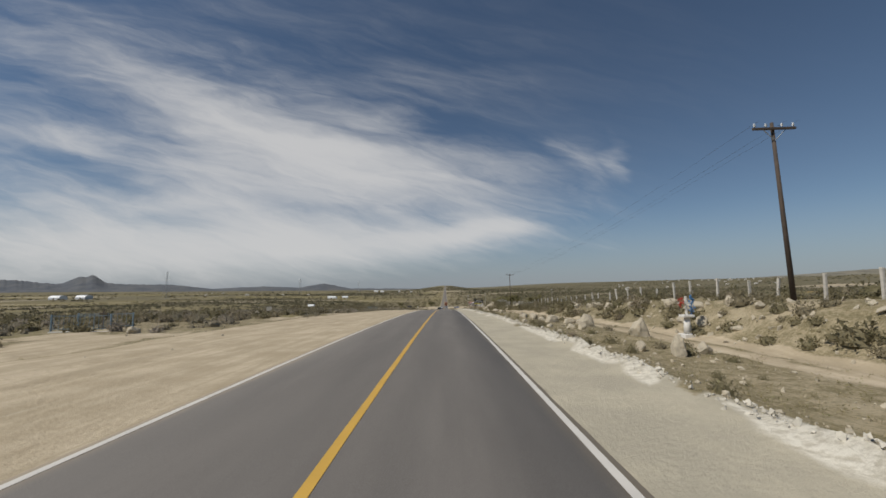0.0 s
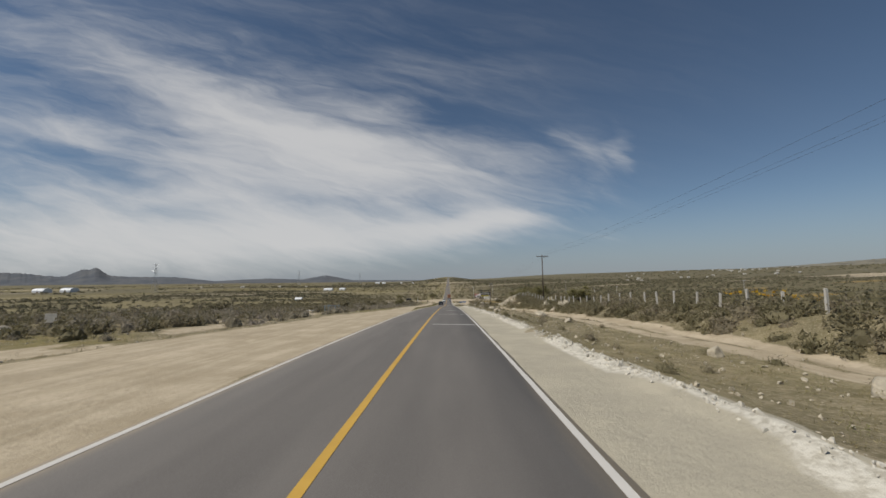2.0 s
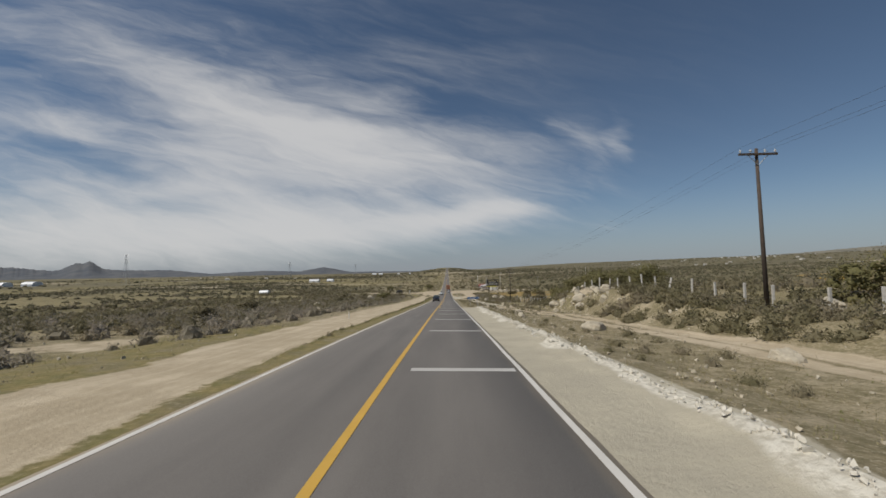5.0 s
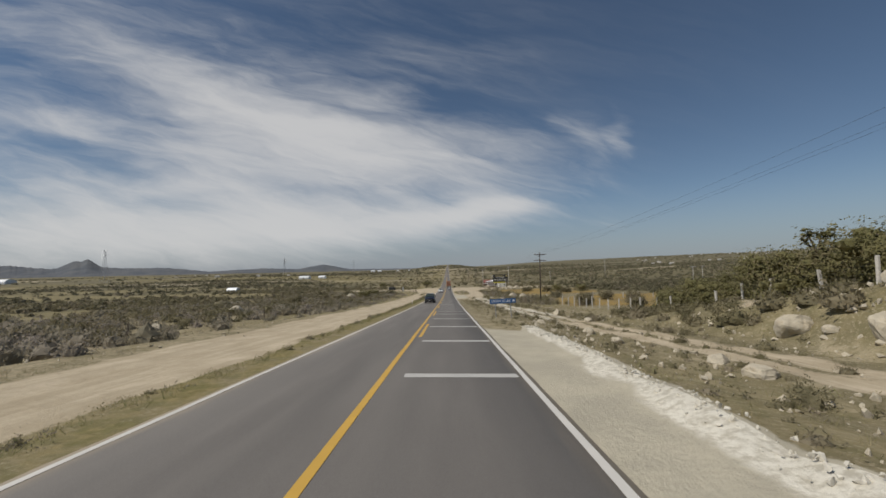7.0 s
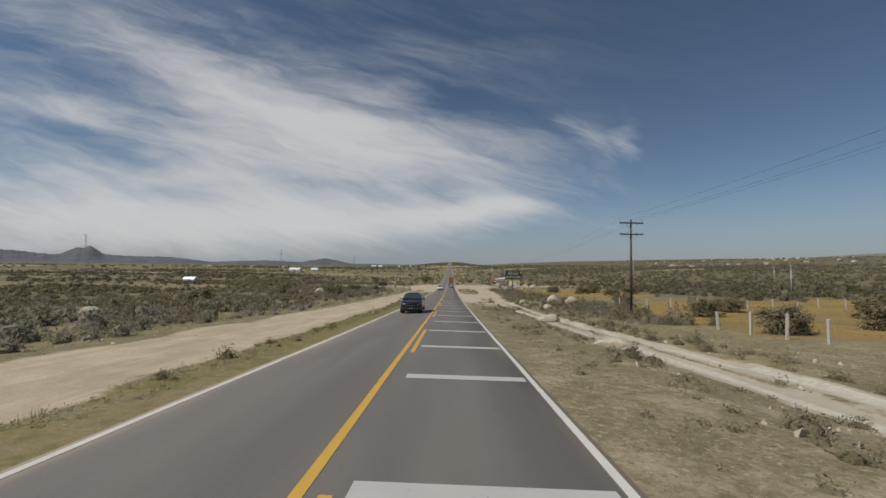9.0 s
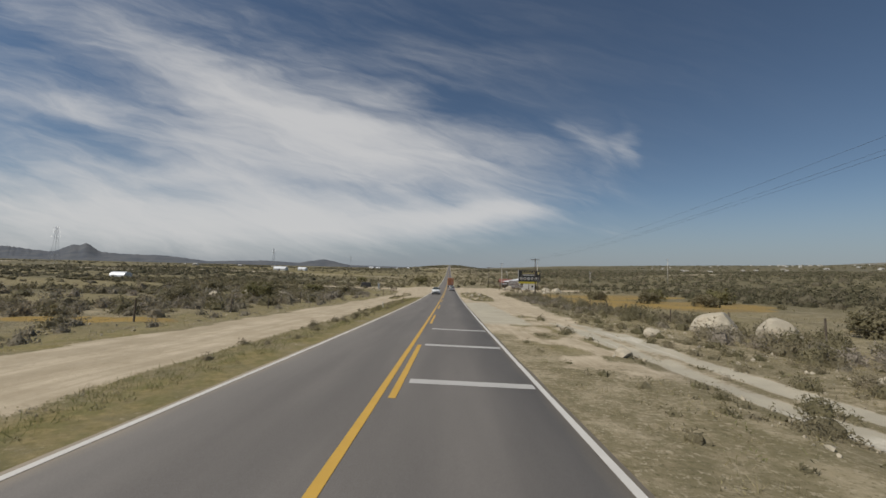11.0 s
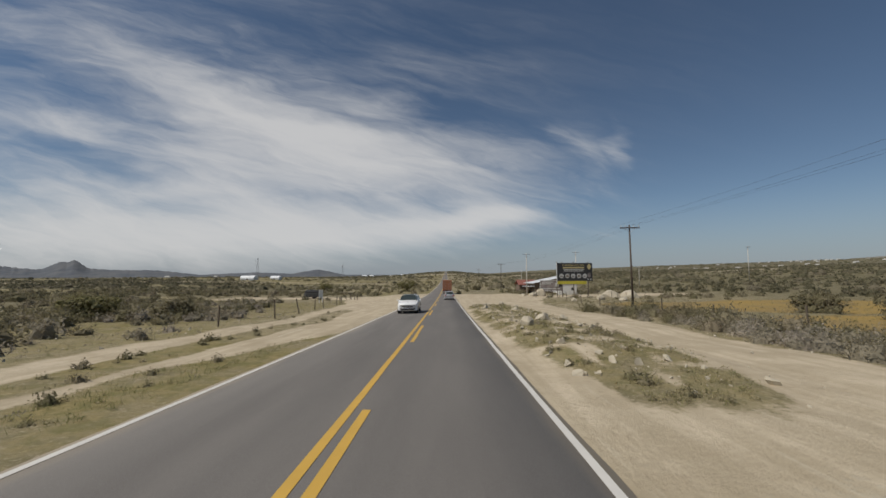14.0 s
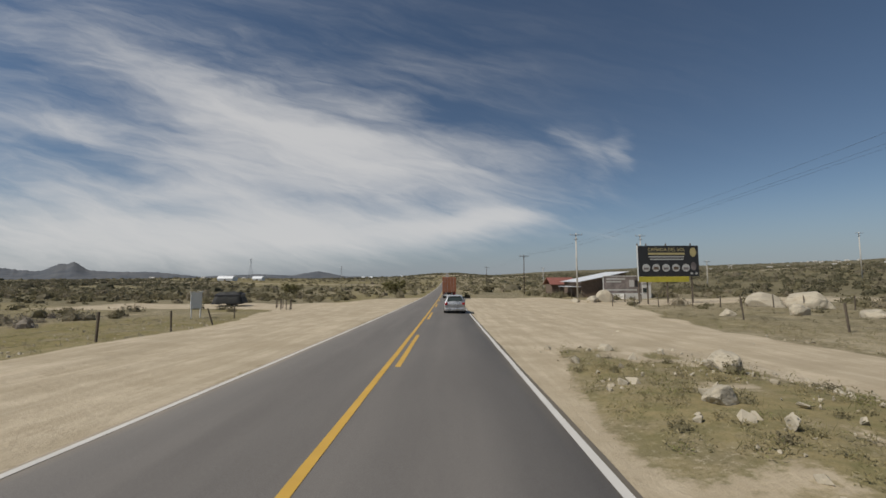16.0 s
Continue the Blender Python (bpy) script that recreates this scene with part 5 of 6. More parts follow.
# ---- vehicles ----
def suv(x, y, turn, paint, label, rails=False, length=4.6):
    """A five-door sport utility car; its front looks along -y of its own frame."""
    t = thing("car", pose(x, y, float(road_z(y)) - CROWN * abs(x), 0, 0, turn), label, "car")
    k = length / 4.6
    cap = lambda z: z if z < 1.05 else 1.05 + (z - 1.05) * 0.86      # lowered roof line
    st = [(0.0, .78, .30, .60, .76, .66), (0.02, .82, .26, .62, .80, .70), (0.12, .89, .24, .76, .90, .80), (0.4, .92, .24, .86, .99, .84), (0.85, .93, .24, .95, 1.06, .86), (1.0, .935, .24, 1.0, 1.085, .86), (1.06, .935, .24, 1.01, 1.115, .84),
          (1.92, .935, .24, 1.02, 1.60, .645), (2.06, .935, .24, 1.02, 1.655, .64), (2.6, .935, .24, 1.03, 1.70, .67), (3.5, .93, .24, 1.05, 1.67, .66), (4.0, .92, .26, 1.06, 1.61, .63), (4.08, .92, .26, 1.06, 1.585, .63), (4.40, .90, .28, 1.05, 1.13, .76), (4.45, .90, .28, 1.0, 1.08, .76), (4.56, .88, .30, .80, .98, .74), (4.6, .84, .34, .64, .82, .70)]
    bm = bmesh.new()
    loops = []
    for yy, wd, zb, zm, zt, wt in st:
        zt = cap(zt)
        half_ = [(wd * .86, zb), (wd * .97, zb + .03), (wd, zb + .14), (wd * 1.005, zb + (zm - zb) * .6), (wd * .985, zm - .02), (wd * .96, zm + .02), (wt + (wd - wt) * .12, zm + (zt - zm) * .86), (wt * .92, zt - .012), (wt * .5, zt + .006), (0, zt + .012)]
        pts = [(a, z) for a, z in half_] + [(-a, z) for a, z in reversed(half_[:-1])]
        bow = 0.30 * max(0.0, 1 - yy / 1.1) + 0.16 * max(0.0, (yy - 4.0) / 0.6) * -1      # nose and tail curve round to the flanks
        loops.append([bm.verts.new((a, (yy + bow * (abs(a) / 0.93) ** 2.5) * k, z)) for a, z in pts])
    n = len(loops[0])
    for a, b in zip(loops, loops[1:]):
        for i in range(n):
            j = (i + 1) % n
            bm.faces.new((a[i], a[j], b[j], b[i]))
    bm.faces.new(loops[0][::-1])
    bm.faces.new(loops[-1])
    bmesh.ops.recalc_face_normals(bm, faces=bm.faces[:])
    body = part("body", bm, paint, t, shade=True)
    body.modifiers.new("round", "SUBSURF").levels = 2

    def quad(name, pts, material, off, parent=t, lab=""):
        c = sum((Vector(p) for p in pts), Vector()) / len(pts)
        nrm = (Vector(pts[1]) - Vector(pts[0])).cross(Vector(pts[2]) - Vector(pts[0])).normalized()
        b2 = bmesh.new()
        top = [b2.verts.new(Vector(p) + nrm * off) for p in pts]
        low = [b2.verts.new(Vector(p) - nrm * 0.03) for p in pts]
        b2.faces.new(top)
        for i in range(len(pts)):
            j = (i + 1) % len(pts)
            b2.faces.new((top[j], top[i], low[i], low[j]))
        return part(name, b2, material, parent, lab)

    quad("windscreen", [(-.77, 1.13 * k, cap(1.14)), (.77, 1.13 * k, cap(1.14)), (.60, 1.93 * k, cap(1.595)), (-.60, 1.93 * k, cap(1.595))], GLASS, 0.055, lab="dark tinted windscreen")
    quad("rear_window", [(.66, 4.385 * k, cap(1.14)), (-.66, 4.385 * k, cap(1.14)), (-.54, 4.08 * k, cap(1.565)), (.54, 4.08 * k, cap(1.565))], GLASS, 0.03, lab="dark tinted rear window")
    for s in (-1, 1):
        for ya, yb in ((1.62, 2.5), (2.58, 3.42), (3.5, 4.0)):
            pts = [(s * .90, ya * k, 1.06), (s * .90, yb * k, 1.06), (s * .685, (yb - .03) * k, cap(1.55)), (s * .685, (max(ya, 1.95) + .03) * k, cap(1.55))]
            quad("side_window", pts if s > 0 else pts[::-1], GLASS, 0.022)
        hl = boxed(-.17, .17, -0.05, 0.05, -.055, .055, bevel=0.04)
        bmesh.ops.transform(hl, matrix=pose(s * .66, 0.235, .775, -38, s * -14, s * 38), verts=hl.verts[:])
        part("headlight", hl, LAMP_CLEAR, t, "clear headlamp")
        part("tail_light", boxed(s * .62, s * .86, 4.40 * k, 4.58 * k, .82, 1.03, bevel=0.03), LAMP_RED, t, "red tail lamp")
        part("fog_light", boxed(s * .54, s * .69, 0.125, 0.25, .38, .47, bevel=0.02), PLASTIC, t)
        part("mirror", boxed(s * .92, s * 1.09, 1.52 * k, 1.64 * k, 1.04, 1.17, bevel=0.03), paint, t)
        if rails:
            part("roof_rail", boxed(s * .56 - .016, s * .56 + .016, 2.2 * k, 3.8 * k, 1.585, 1.63, bevel=0.012), PLASTIC, t)
        for yy in (0.85, 3.62):
            part("wheel_arch", tubed((s * .60, yy * k, .36), (s * .915, yy * k, .36), .42, seg=28), PLASTIC, t)
            w2 = part("wheel", tubed((s * .70, yy * k, .34), (s * .935, yy * k, .34), .34, seg=26), RUBBER, t, shade=False)
            part("rim", tubed((s * .92, yy * k, .34), (s * .945, yy * k, .34), .23, .21, seg=18), ALLOY, w2)
    part("grille", boxed(-.46, .46, 0.0, 0.12, .60, .70, bevel=0.03), PLASTIC, t)
    part("badge_bar", boxed(-.40, .40, -0.012, 0.01, .644, .658), ALLOY, t)
    part("lower_intake", boxed(-.60, .60, 0.02, 0.2, .32, .47, bevel=0.04), PLASTIC, t)
    fp = part("front_plate", boxed(-.14, .14, 0.0, 0.03, .42, .49), SIGN_WHITE, t)
    part("plate_bar", boxed(-.10, .10, -0.005, -0.001, .44, .47), PLASTIC, fp)
    part("rear_bumper", boxed(-.82, .82, 4.46 * k, 4.64 * k, .34, .56, bevel=0.05), PLASTIC if rails else paint, t)
    pl = part("number_plate", boxed(-.16, .16, 4.56 * k, 4.585 * k, .80, .90), SIGN_WHITE, t)
    part("plate_bar", boxed(-.12, .12, 4.586 * k, 4.59 * k, .83, .87), PLASTIC, pl)
    part("sunroof", boxed(-.42, .42, 2.05 * k, 2.75 * k, cap(1.68), cap(1.708), bevel=0.01), GLASS, t)
    part("spoiler", boxed(-.50, .50, 4.0 * k, 4.2 * k, cap(1.60), cap(1.64), bevel=0.01), paint, t)
    part("underbody", boxed(-.78, .78, .3, 4.3 * k, .18, .32), PLASTIC, t)
    return t


suv(2.25, 345.6, 180, SILVER, "silver sport utility car seen driving on the asphalt lane")
suv(-1.75, 206.0, 0, DARK_CAR, "black sport utility car in the oncoming lane")
suv(-1.75, 304.0, 0, WHITE_CAR, "white sport utility car with roof rails in the oncoming lane", rails=True)


def box_truck(x, y):
    t = thing("box_truck", pose(x, y, float(road_z(y)) - CROWN * abs(x) - 0.005), "rust-orange box truck seen from its rear doors", "truck")
    part("cargo_box", boxed(-1.25, 1.25, 0.06, 8.0, 1.1, 3.95, bevel=0.03), BOX_ORANGE, t)
    for s in (-1, 1):
        d_ = part("rear_door", boxed(s * 0.015, s * 1.2, 0.0, 0.06, 1.18, 3.85, bevel=0.01), BOX_ORANGE, t)
        for xx in (0.35, 0.8):
            part("lock_rod", tubed((s * xx, -0.03, 1.2), (s * xx, -0.03, 3.8), 0.02, seg=6), STEEL, d_)
        part("tail_light", boxed(s * 0.85, s * 1.1, 0.0, 0.08, 0.86, 0.98), LAMP_RED, t)
        part("mud_flap", boxed(s * 0.65, s * 1.2, 1.05, 1.08, 0.35, 0.95), RUBBER, t)
        for yy in (1.7, 2.9, 8.9):
            w2 = part("wheel", tubed((s * 0.72, yy, 0.5), (s * 1.22, yy, 0.5), 0.5, seg=24), RUBBER, t)
            part("rim", tubed((s * 1.2, yy, 0.5), (s * 1.25, yy, 0.5), 0.28, seg=16), ALLOY, w2)
    for k in range(12):
        for s in (-1, 1):
            part("side_rib", boxed(s * 1.25, s * 1.285, 0.5 + 0.62 * k, 0.58 + 0.62 * k, 1.15, 3.9), BOX_ORANGE, t)
    part("chassis", boxed(-0.45, 0.45, 0.2, 9.5, 0.72, 1.1), PLASTIC, t)
    part("bumper", boxed(-1.15, 1.15, 0.02, 0.14, 0.52, 0.68, bevel=0.02), WHITE_PAINT, t)
    part("cab", boxed(-1.15, 1.15, 8.25, 10.0, 0.75, 2.9, bevel=0.15), WHITE_CAR, t)
    part("deflector", boxed(-0.95, 0.95, 8.4, 9.4, 2.9, 3.6, bevel=0.2), WHITE_CAR, t)


box_truck(1.95, 381.0)


# ---- plants ----
def leaves_mesh(name, centres, size, material, tint, rng, outward=None, blade=False, slim=0.6):
    """Small rhombic leaves at the centres, turned at random."""
    n = len(centres)
    a = rng.normal(size=(n, 3))
    b = rng.normal(size=(n, 3))
    if blade:
        a = a * 0.45 + np.array([0, 0, 1.0])
    elif outward is not None:
        nn = outward + rng.normal(size=(n, 3)) * 0.45
        nn /= np.linalg.norm(nn, axis=1)[:, None]
        a -= (a * nn).sum(1)[:, None] * nn
        b = np.cross(nn, a)
    a /= np.linalg.norm(a, axis=1)[:, None]
    b -= (b * a).sum(1)[:, None] * a
    b /= np.linalg.norm(b, axis=1)[:, None]
    size = np.broadcast_to(size, (n,))[:, None]
    if blade:
        v = np.stack([centres - b * size * 0.028, centres + b * size * 0.028, centres + a * size], 1).reshape(-1, 3)
        k = 3
    else:
        v = np.stack([centres - a * size, centres + a * size * 0.9 + b * size * slim, centres + a * size * 0.9 - b * size * slim], 1).reshape(-1, 3)
        k = 3
    tint = np.repeat(tint, k)
    me = array_mesh(name, v, np.arange(n * k).reshape(n, k), material)
    at = me.attributes.new("tint", "FLOAT", "POINT")
    at.data.foreach_set("value", tint.astype(np.float32))
    return me


def sprays(x, y, w, h, k, slim, rng, most):
    """Shrubs, many at once: small leaves over lumpy domes, with twigs pushing out: triangles (n * k * 3, 3)."""
    n = len(x)
    d = rng.normal(size=(n, k, 3))
    d[..., 2] = np.abs(d[..., 2]) * 0.95 + 0.02
    d /= np.linalg.norm(d, axis=2)[..., None]
    r = lumps(d, x, y) * (0.55 + 0.50 * rng.uniform(size=(n, k)) ** 0.8)
    size = np.stack([w / 2, w / 2, h], 1)[:, None, :]
    foot = d * r[..., None] * size + np.stack([x, y, ground_z(x, y) - 0.04], 1)[:, None, :]
    way_ = d * np.array([1, 1, 0.8]) * 0.5 + np.array([0, 0, 0.25]) + rng.normal(size=(n, k, 3)) * 0.8
    way_ /= np.linalg.norm(way_, axis=2)[..., None]
    side = np.cross(way_, rng.normal(size=(n, k, 3)))
    side /= np.linalg.norm(side, axis=2)[..., None]
    run = np.minimum(most, 1.9 / k ** 0.5 * np.minimum(w, 1.8 * h))[:, None] * rng.uniform(0.55, 1.25, (n, k))
    half = (run * slim * rng.uniform(0.7, 1.3, (n, k)))[..., None] * side
    return np.stack([foot - half * 0.7, foot + way_ * (run * 0.55)[..., None] + half, foot + way_ * run[..., None]], 2).reshape(-1, 3)


def lumps(d, x, y):
    """How far a shrub bulges out towards each direction."""
    return 0.86 + 0.20 * np.sin(d[..., 0] * 4.3 + x[:, None] * 7) * np.sin(d[..., 1] * 4.3 + y[:, None] * 5) + 0.09 * np.sin(d[..., 0] * 9 + d[..., 2] * 8 + y[:, None] * 3)


DOME = np.array([[math.cos(a * math.tau / 7 + e * .5) * math.cos(e), math.sin(a * math.tau / 7 + e * .5) * math.cos(e), math.sin(e)] for e in (0.0, 0.5, 1.0) for a in range(7)] + [[0, 0, 1.0]])
DOME_FACES = np.array([f for r_ in (0, 7) for a in range(7) for f in ((r_ + a, r_ + (a + 1) % 7, r_ + 7 + a), (r_ + (a + 1) % 7, r_ + 7 + (a + 1) % 7, r_ + 7 + a))] + [(14 + a, 14 + (a + 1) % 7, 21) for a in range(7)])


LOW_DOME = np.array([[math.cos(a * math.tau / 6) * c, math.sin(a * math.tau / 6) * c, z] for c, z in ((1.0, 0.0), (0.8, 0.6)) for a in range(6)] + [[0, 0, 1.0]])
LOW_FACES = np.array([f for a in range(6) for f in ((a, (a + 1) % 6, 6 + a), ((a + 1) % 6, 6 + (a + 1) % 6, 6 + a), (6 + a, 6 + (a + 1) % 6, 12))])


def hearts(x, y, w, h, fill):
    """The dense, twiggy inside of each shrub."""
    dome, faces = (DOME, DOME_FACES) if fill < 0.7 else (LOW_DOME, LOW_FACES)
    r = lumps(np.broadcast_to(dome, (len(x), len(dome), 3)), x, y) * fill
    size = np.stack([w / 2, w / 2, h], 1)[:, None, :]
    v = dome[None] * r[..., None] * size + np.stack([x, y, ground_z(x, y) - 0.06], 1)[:, None, :]
    return v.reshape(-1, 3), (faces[None] + (np.arange(len(x)) * len(dome))[:, None, None]).reshape(-1, 3)


def spray_mesh(name, x, y, w, h, k, slim, material, tint, rng, heart=True, most=0.28):
    v = sprays(x, y, w, h, k, slim, rng, most)
    f = np.arange(len(v)).reshape(-1, 3)
    tints = np.repeat(tint, k * 3)
    if heart:
        hv, hf = hearts(x, y, w, h, 0.66 if most < 0.4 else 0.85)
        f = np.concatenate([f, hf + len(v)])
        v = np.concatenate([v, hv])
        tints = np.concatenate([tints, np.repeat(tint, len(hv) // len(x))])
    me = array_mesh(name, v, f, material)
    at = me.attributes.new("tint", "FLOAT", "POINT")
    at.data.foreach_set("value", tints.astype(np.float32))
    return me


def allowed(x, y, rng, strict=0.35):
    dirt, gravel, gold, green = covers(x, y)
    road_ = np.abs(x) < 4.4
    return (~road_) & (np.maximum(dirt, gravel) < strict), gold, green


def shrubs(name, label, n, xr, yr, wr, k, leaf, material, seed, keep=None, kind="stuff", rise=(0.45, 0.75), patch=0.05, contrast=2.0, most=0.28):
    rng = np.random.default_rng(seed)
    x, y = rng.uniform(*xr, n), rng.uniform(*yr, n)
    ok, gold, green = allowed(x, y, rng)
    ok &= ~((gold > 0.4) & (rng.uniform(size=n) < 0.93))
    ok &= ~((open_ground(x, y) > 0.3) & (rng.uniform(size=n) < 0.88))
    if keep is not None:
        ok &= keep(x, y, rng)
    clump = fbm(x * patch, y * patch, seed % 17) * contrast + rng.uniform(-0.45, 0.75, n)
    ok &= clump > 0
    x, y, clump = x[ok], y[ok], clump[ok]
    wd = rng.uniform(*wr, len(x)) * (0.7 + 0.45 * np.clip(clump, 0, 1) + 0.3 * rng.uniform(size=len(x)) ** 3)
    hh = wd * rng.uniform(*rise, len(x))
    per = np.clip(rng.normal(0.4, 0.25, len(x)), 0, 1)
    me = spray_mesh(name, x, y, wd, hh, k, leaf, material, per, rng, heart="weeds" not in name, most=most)
    return tagged(new(name, me), label, "shrubs", kind=kind)


def right_rows(x, y, rng):
    """Sparse between track and fence, dense behind the fence, thin in the open field."""
    u = rng.uniform(size=len(x))
    dens_ = np.where(x < 13, 0.30, np.where(x < 20.5, 0.75, 0.95))
    field = (x > 21) & (x < 62) & (y > 172) & (y < 340)
    corner = (x > 14) & (x < 40) & (y > 312) & (y < 356)
    return u < np.where(field, 0.05, np.where(corner, 0.12, dens_)) * np.where(y > 335, 0.4, 1.0)


def left_rows(x, y, rng):
    u = rng.uniform(size=len(x))
    edge = left_outer(y) - x
    corner = (y > 292) & (y < 352) & (x > np.interp(y, (292, 315, 335, 352), (-15, -20, -27, -32)))
    thin = np.where((y > 225) & (x > -70), 0.75, 1.0)
    return (u < np.clip(0.30 + edge / 9, 0, 1) * thin) & ~corner


def verge_right(x, y, rng):
    """Brush thickens on the bank beyond the track."""
    u = rng.uniform(size=len(x))
    return u < np.where(x < track_x(y) + 1.4, 0.35, 0.95)


shrubs("verge_shrubs", "low grey-green shrubs between the rubble and the track", 1500, (7.2, 14), (0, 250), (0.25, 0.95), 300, 0.24, SCRUB_LEAF, 101, verge_right)
shrubs("bank_brush", "thick grey-olive brush on the bank below the fence", 1600, (15.6, 22.5), (0, 172), (0.6, 1.8), 150, 0.34, SCRUB_LEAF, 116, lambda x, y, r: (y < 134) | (y > 150) | (r.uniform(size=len(x)) < 0.16), rise=(0.40, 0.60), contrast=1.2)
shrubs("fence_line_shrubs", "grey sagebrush growing along the fence line", 420, (14.5, 21), (205, 308), (0.6, 1.6), 330, 0.24, SAGE_LEAF, 113)
shrubs("fence_line_shrubs", "olive bushes growing along the fence line", 520, (15.0, 24), (205, 312), (0.9, 2.1), 300, 0.24, SCRUB_LEAF, 118, rise=(0.5, 0.8))
shrubs("field_scrub", "dense olive scrub behind the wire fence", 3900, (22, 62), (0, 420), (1.1, 3.0), 125, 0.44, SCRUB_LEAF, 102, right_rows, rise=(0.4, 0.68), contrast=1.2, patch=0.035)
shrubs("field_scrub", "dense olive scrub further behind the wire fence", 3900, (60, 115), (0, 420), (1.4, 3.5), 60, 0.45, SHADED_SCRUB_LEAF, 124, right_rows, rise=(0.4, 0.68), contrast=1.2, patch=0.035, most=0.5)
shrubs("plain_scrub", "dense brown-green scrub over the plain", 3500, (-62, -19), (0, 420), (1.1, 2.8), 125, 0.44, SCRUB_LEAF, 103, left_rows, rise=(0.35, 0.6), contrast=1.6, patch=0.035)
shrubs("plain_scrub", "dense brown-green scrub further over the plain", 4000, (-115, -60), (0, 420), (1.3, 3.1), 60, 0.45, SCRUB_LEAF, 125, left_rows, rise=(0.35, 0.6), contrast=1.6, patch=0.035, most=0.5)
shrubs("sage_scrub", "pale grey sagebrush among the scrub", 1800, (-62, -18), (0, 340), (0.9, 2.3), 100, 0.44, SAGE_LEAF, 104, left_rows)
shrubs("strip_scrub", "grey-brown brush standing beside the dirt strip", 1900, (-36, -12), (0, 345), (0.8, 1.9), 180, 0.28, SAGE_LEAF, 117, left_rows, most=0.2)
shrubs("distant_scrub", "distant olive scrub on the rising ground", 14000, (100, 520), (40, 850), (1.8, 4.2), 7, 0.5, SHADED_SCRUB_LEAF, 105, contrast=1.5, patch=0.016, rise=(0.28, 0.48), most=0.8)
shrubs("distant_scrub", "distant brown-green scrub across the plain", 20000, (-440, -90), (40, 750), (1.6, 3.6), 7, 0.5, SHADED_SCRUB_LEAF, 106, contrast=1.7, patch=0.016, rise=(0.25, 0.42), most=0.8)
shrubs("far_scrub", "far scrub and low trees on the slopes", 11000, (-1400, 1700), (420, 2300), (4, 9), 5, 0.5, SHADED_SCRUB_LEAF, 107, lambda x, y, r: np.abs(x) > 14 + (y > 800) * 6, contrast=2.0, patch=0.006, rise=(0.25, 0.45), most=0.9)
shrubs("crossing_scrub", "dark scrub thickening up the slope beside the far road", 2600, (-160, 160), (430, 900), (1.4, 3.6), 9, 0.5, SCRUB_LEAF, 126, lambda x, y, r: np.abs(x) > 5.5, rise=(0.30, 0.52), contrast=1.5, patch=0.03, most=0.8)
shrubs("far_scrub", "dark scrub over the crest of the far slope", 5200, (-420, 420), (850, 2300), (5, 10), 7, 0.5, SHADED_SCRUB_LEAF, 127, lambda x, y, r: np.abs(x) > 7, rise=(0.25, 0.42), contrast=1.0, patch=0.01, most=1.2)
shrubs("crossing_scrub", "scrub beside the road beyond the dirt crossing", 900, (-90, 90), (384, 640), (1.2, 3.2), 60, 0.45, SCRUB_LEAF, 108, lambda x, y, r: np.abs(x) > 5.5)
shrubs("verge_weeds", "small dry weeds over the verge", 6500, (4.3, 20), (0, 345), (0.15, 0.65), 30, 0.20, GRASS_LEAF, 109, most=0.07)
shrubs("verge_weeds", "small dry weeds beside the dirt strip", 6000, (-26, -4.3), (0, 345), (0.15, 0.6), 30, 0.20, SAGE_LEAF, 110, most=0.07)
shrubs("verge_tufts", "brownish-green tufts crowding the verge past the sign", 2300, (4.8, 14.5), (140, 275), (0.2, 0.7), 46, 0.24, SCRUB_LEAF, 128, rise=(0.35, 0.65), contrast=1.2, patch=0.2, most=0.08)
shrubs("road_edge_weeds", "low green weeds along the asphalt edge", 3000, (-6.8, -3.9), (100, 292), (0.15, 0.5), 50, 0.24, GRASS_LEAF, 112, most=0.05)
shrubs("road_edge_shrubs", "small olive bushes along the asphalt edge", 420, (-6.6, -4.6), (100, 290), (0.2, 0.6), 200, 0.26, SCRUB_LEAF, 121)
shrubs("island_weeds", "grey-green weeds over the lumpy dirt island", 2200, (4.4, 11), (274, 324), (0.2, 0.6), 60, 0.24, GRASS_LEAF, 119, most=0.06)
shrubs("island_shrubs", "small olive shrubs over the lumpy dirt island", 330, (4.6, 10.8), (276, 320), (0.15, 0.55), 160, 0.26, SCRUB_LEAF, 122)
shrubs("island_shrubs", "small olive shrubs on the grassy dirt island", 160, (-11, -6.4), (276, 316), (0.2, 0.6), 120, 0.32, SCRUB_LEAF, 123)
shrubs("corner_weeds", "low green weeds on the grassy corner", 1600, (14, 45), (300, 356), (0.2, 0.7), 40, 0.24, SCRUB_LEAF, 111, most=0.07)

# yellow-flowering bushes on the slope behind the fence
rng = np.random.default_rng(130)
bloom = [(cx + a_ * rx, cy + b_ * ry) for cx, cy, rx, ry, m_ in ((67, 108, 8, 6, 14), (95, 165, 20, 12, 26), (122, 192, 22, 11, 30), (142, 216, 22, 12, 34), (160, 250, 20, 12, 26)) for a_, b_ in rng.normal(size=(m_, 2)) * 0.55]
x, y = np.array(bloom).T
wd = rng.uniform(1.4, 3.2, len(x))
hh = wd * rng.uniform(0.5, 0.75, len(x))
me = spray_mesh("flowering_bushes", x, y, wd, hh, 130, 0.36, PETAL, rng.uniform(0, 1, len(x)), rng)
tagged(new("flowering_bushes", me), "yellow-flowering bushes scattered on the slope behind the fence", "shrubs", kind="stuff")


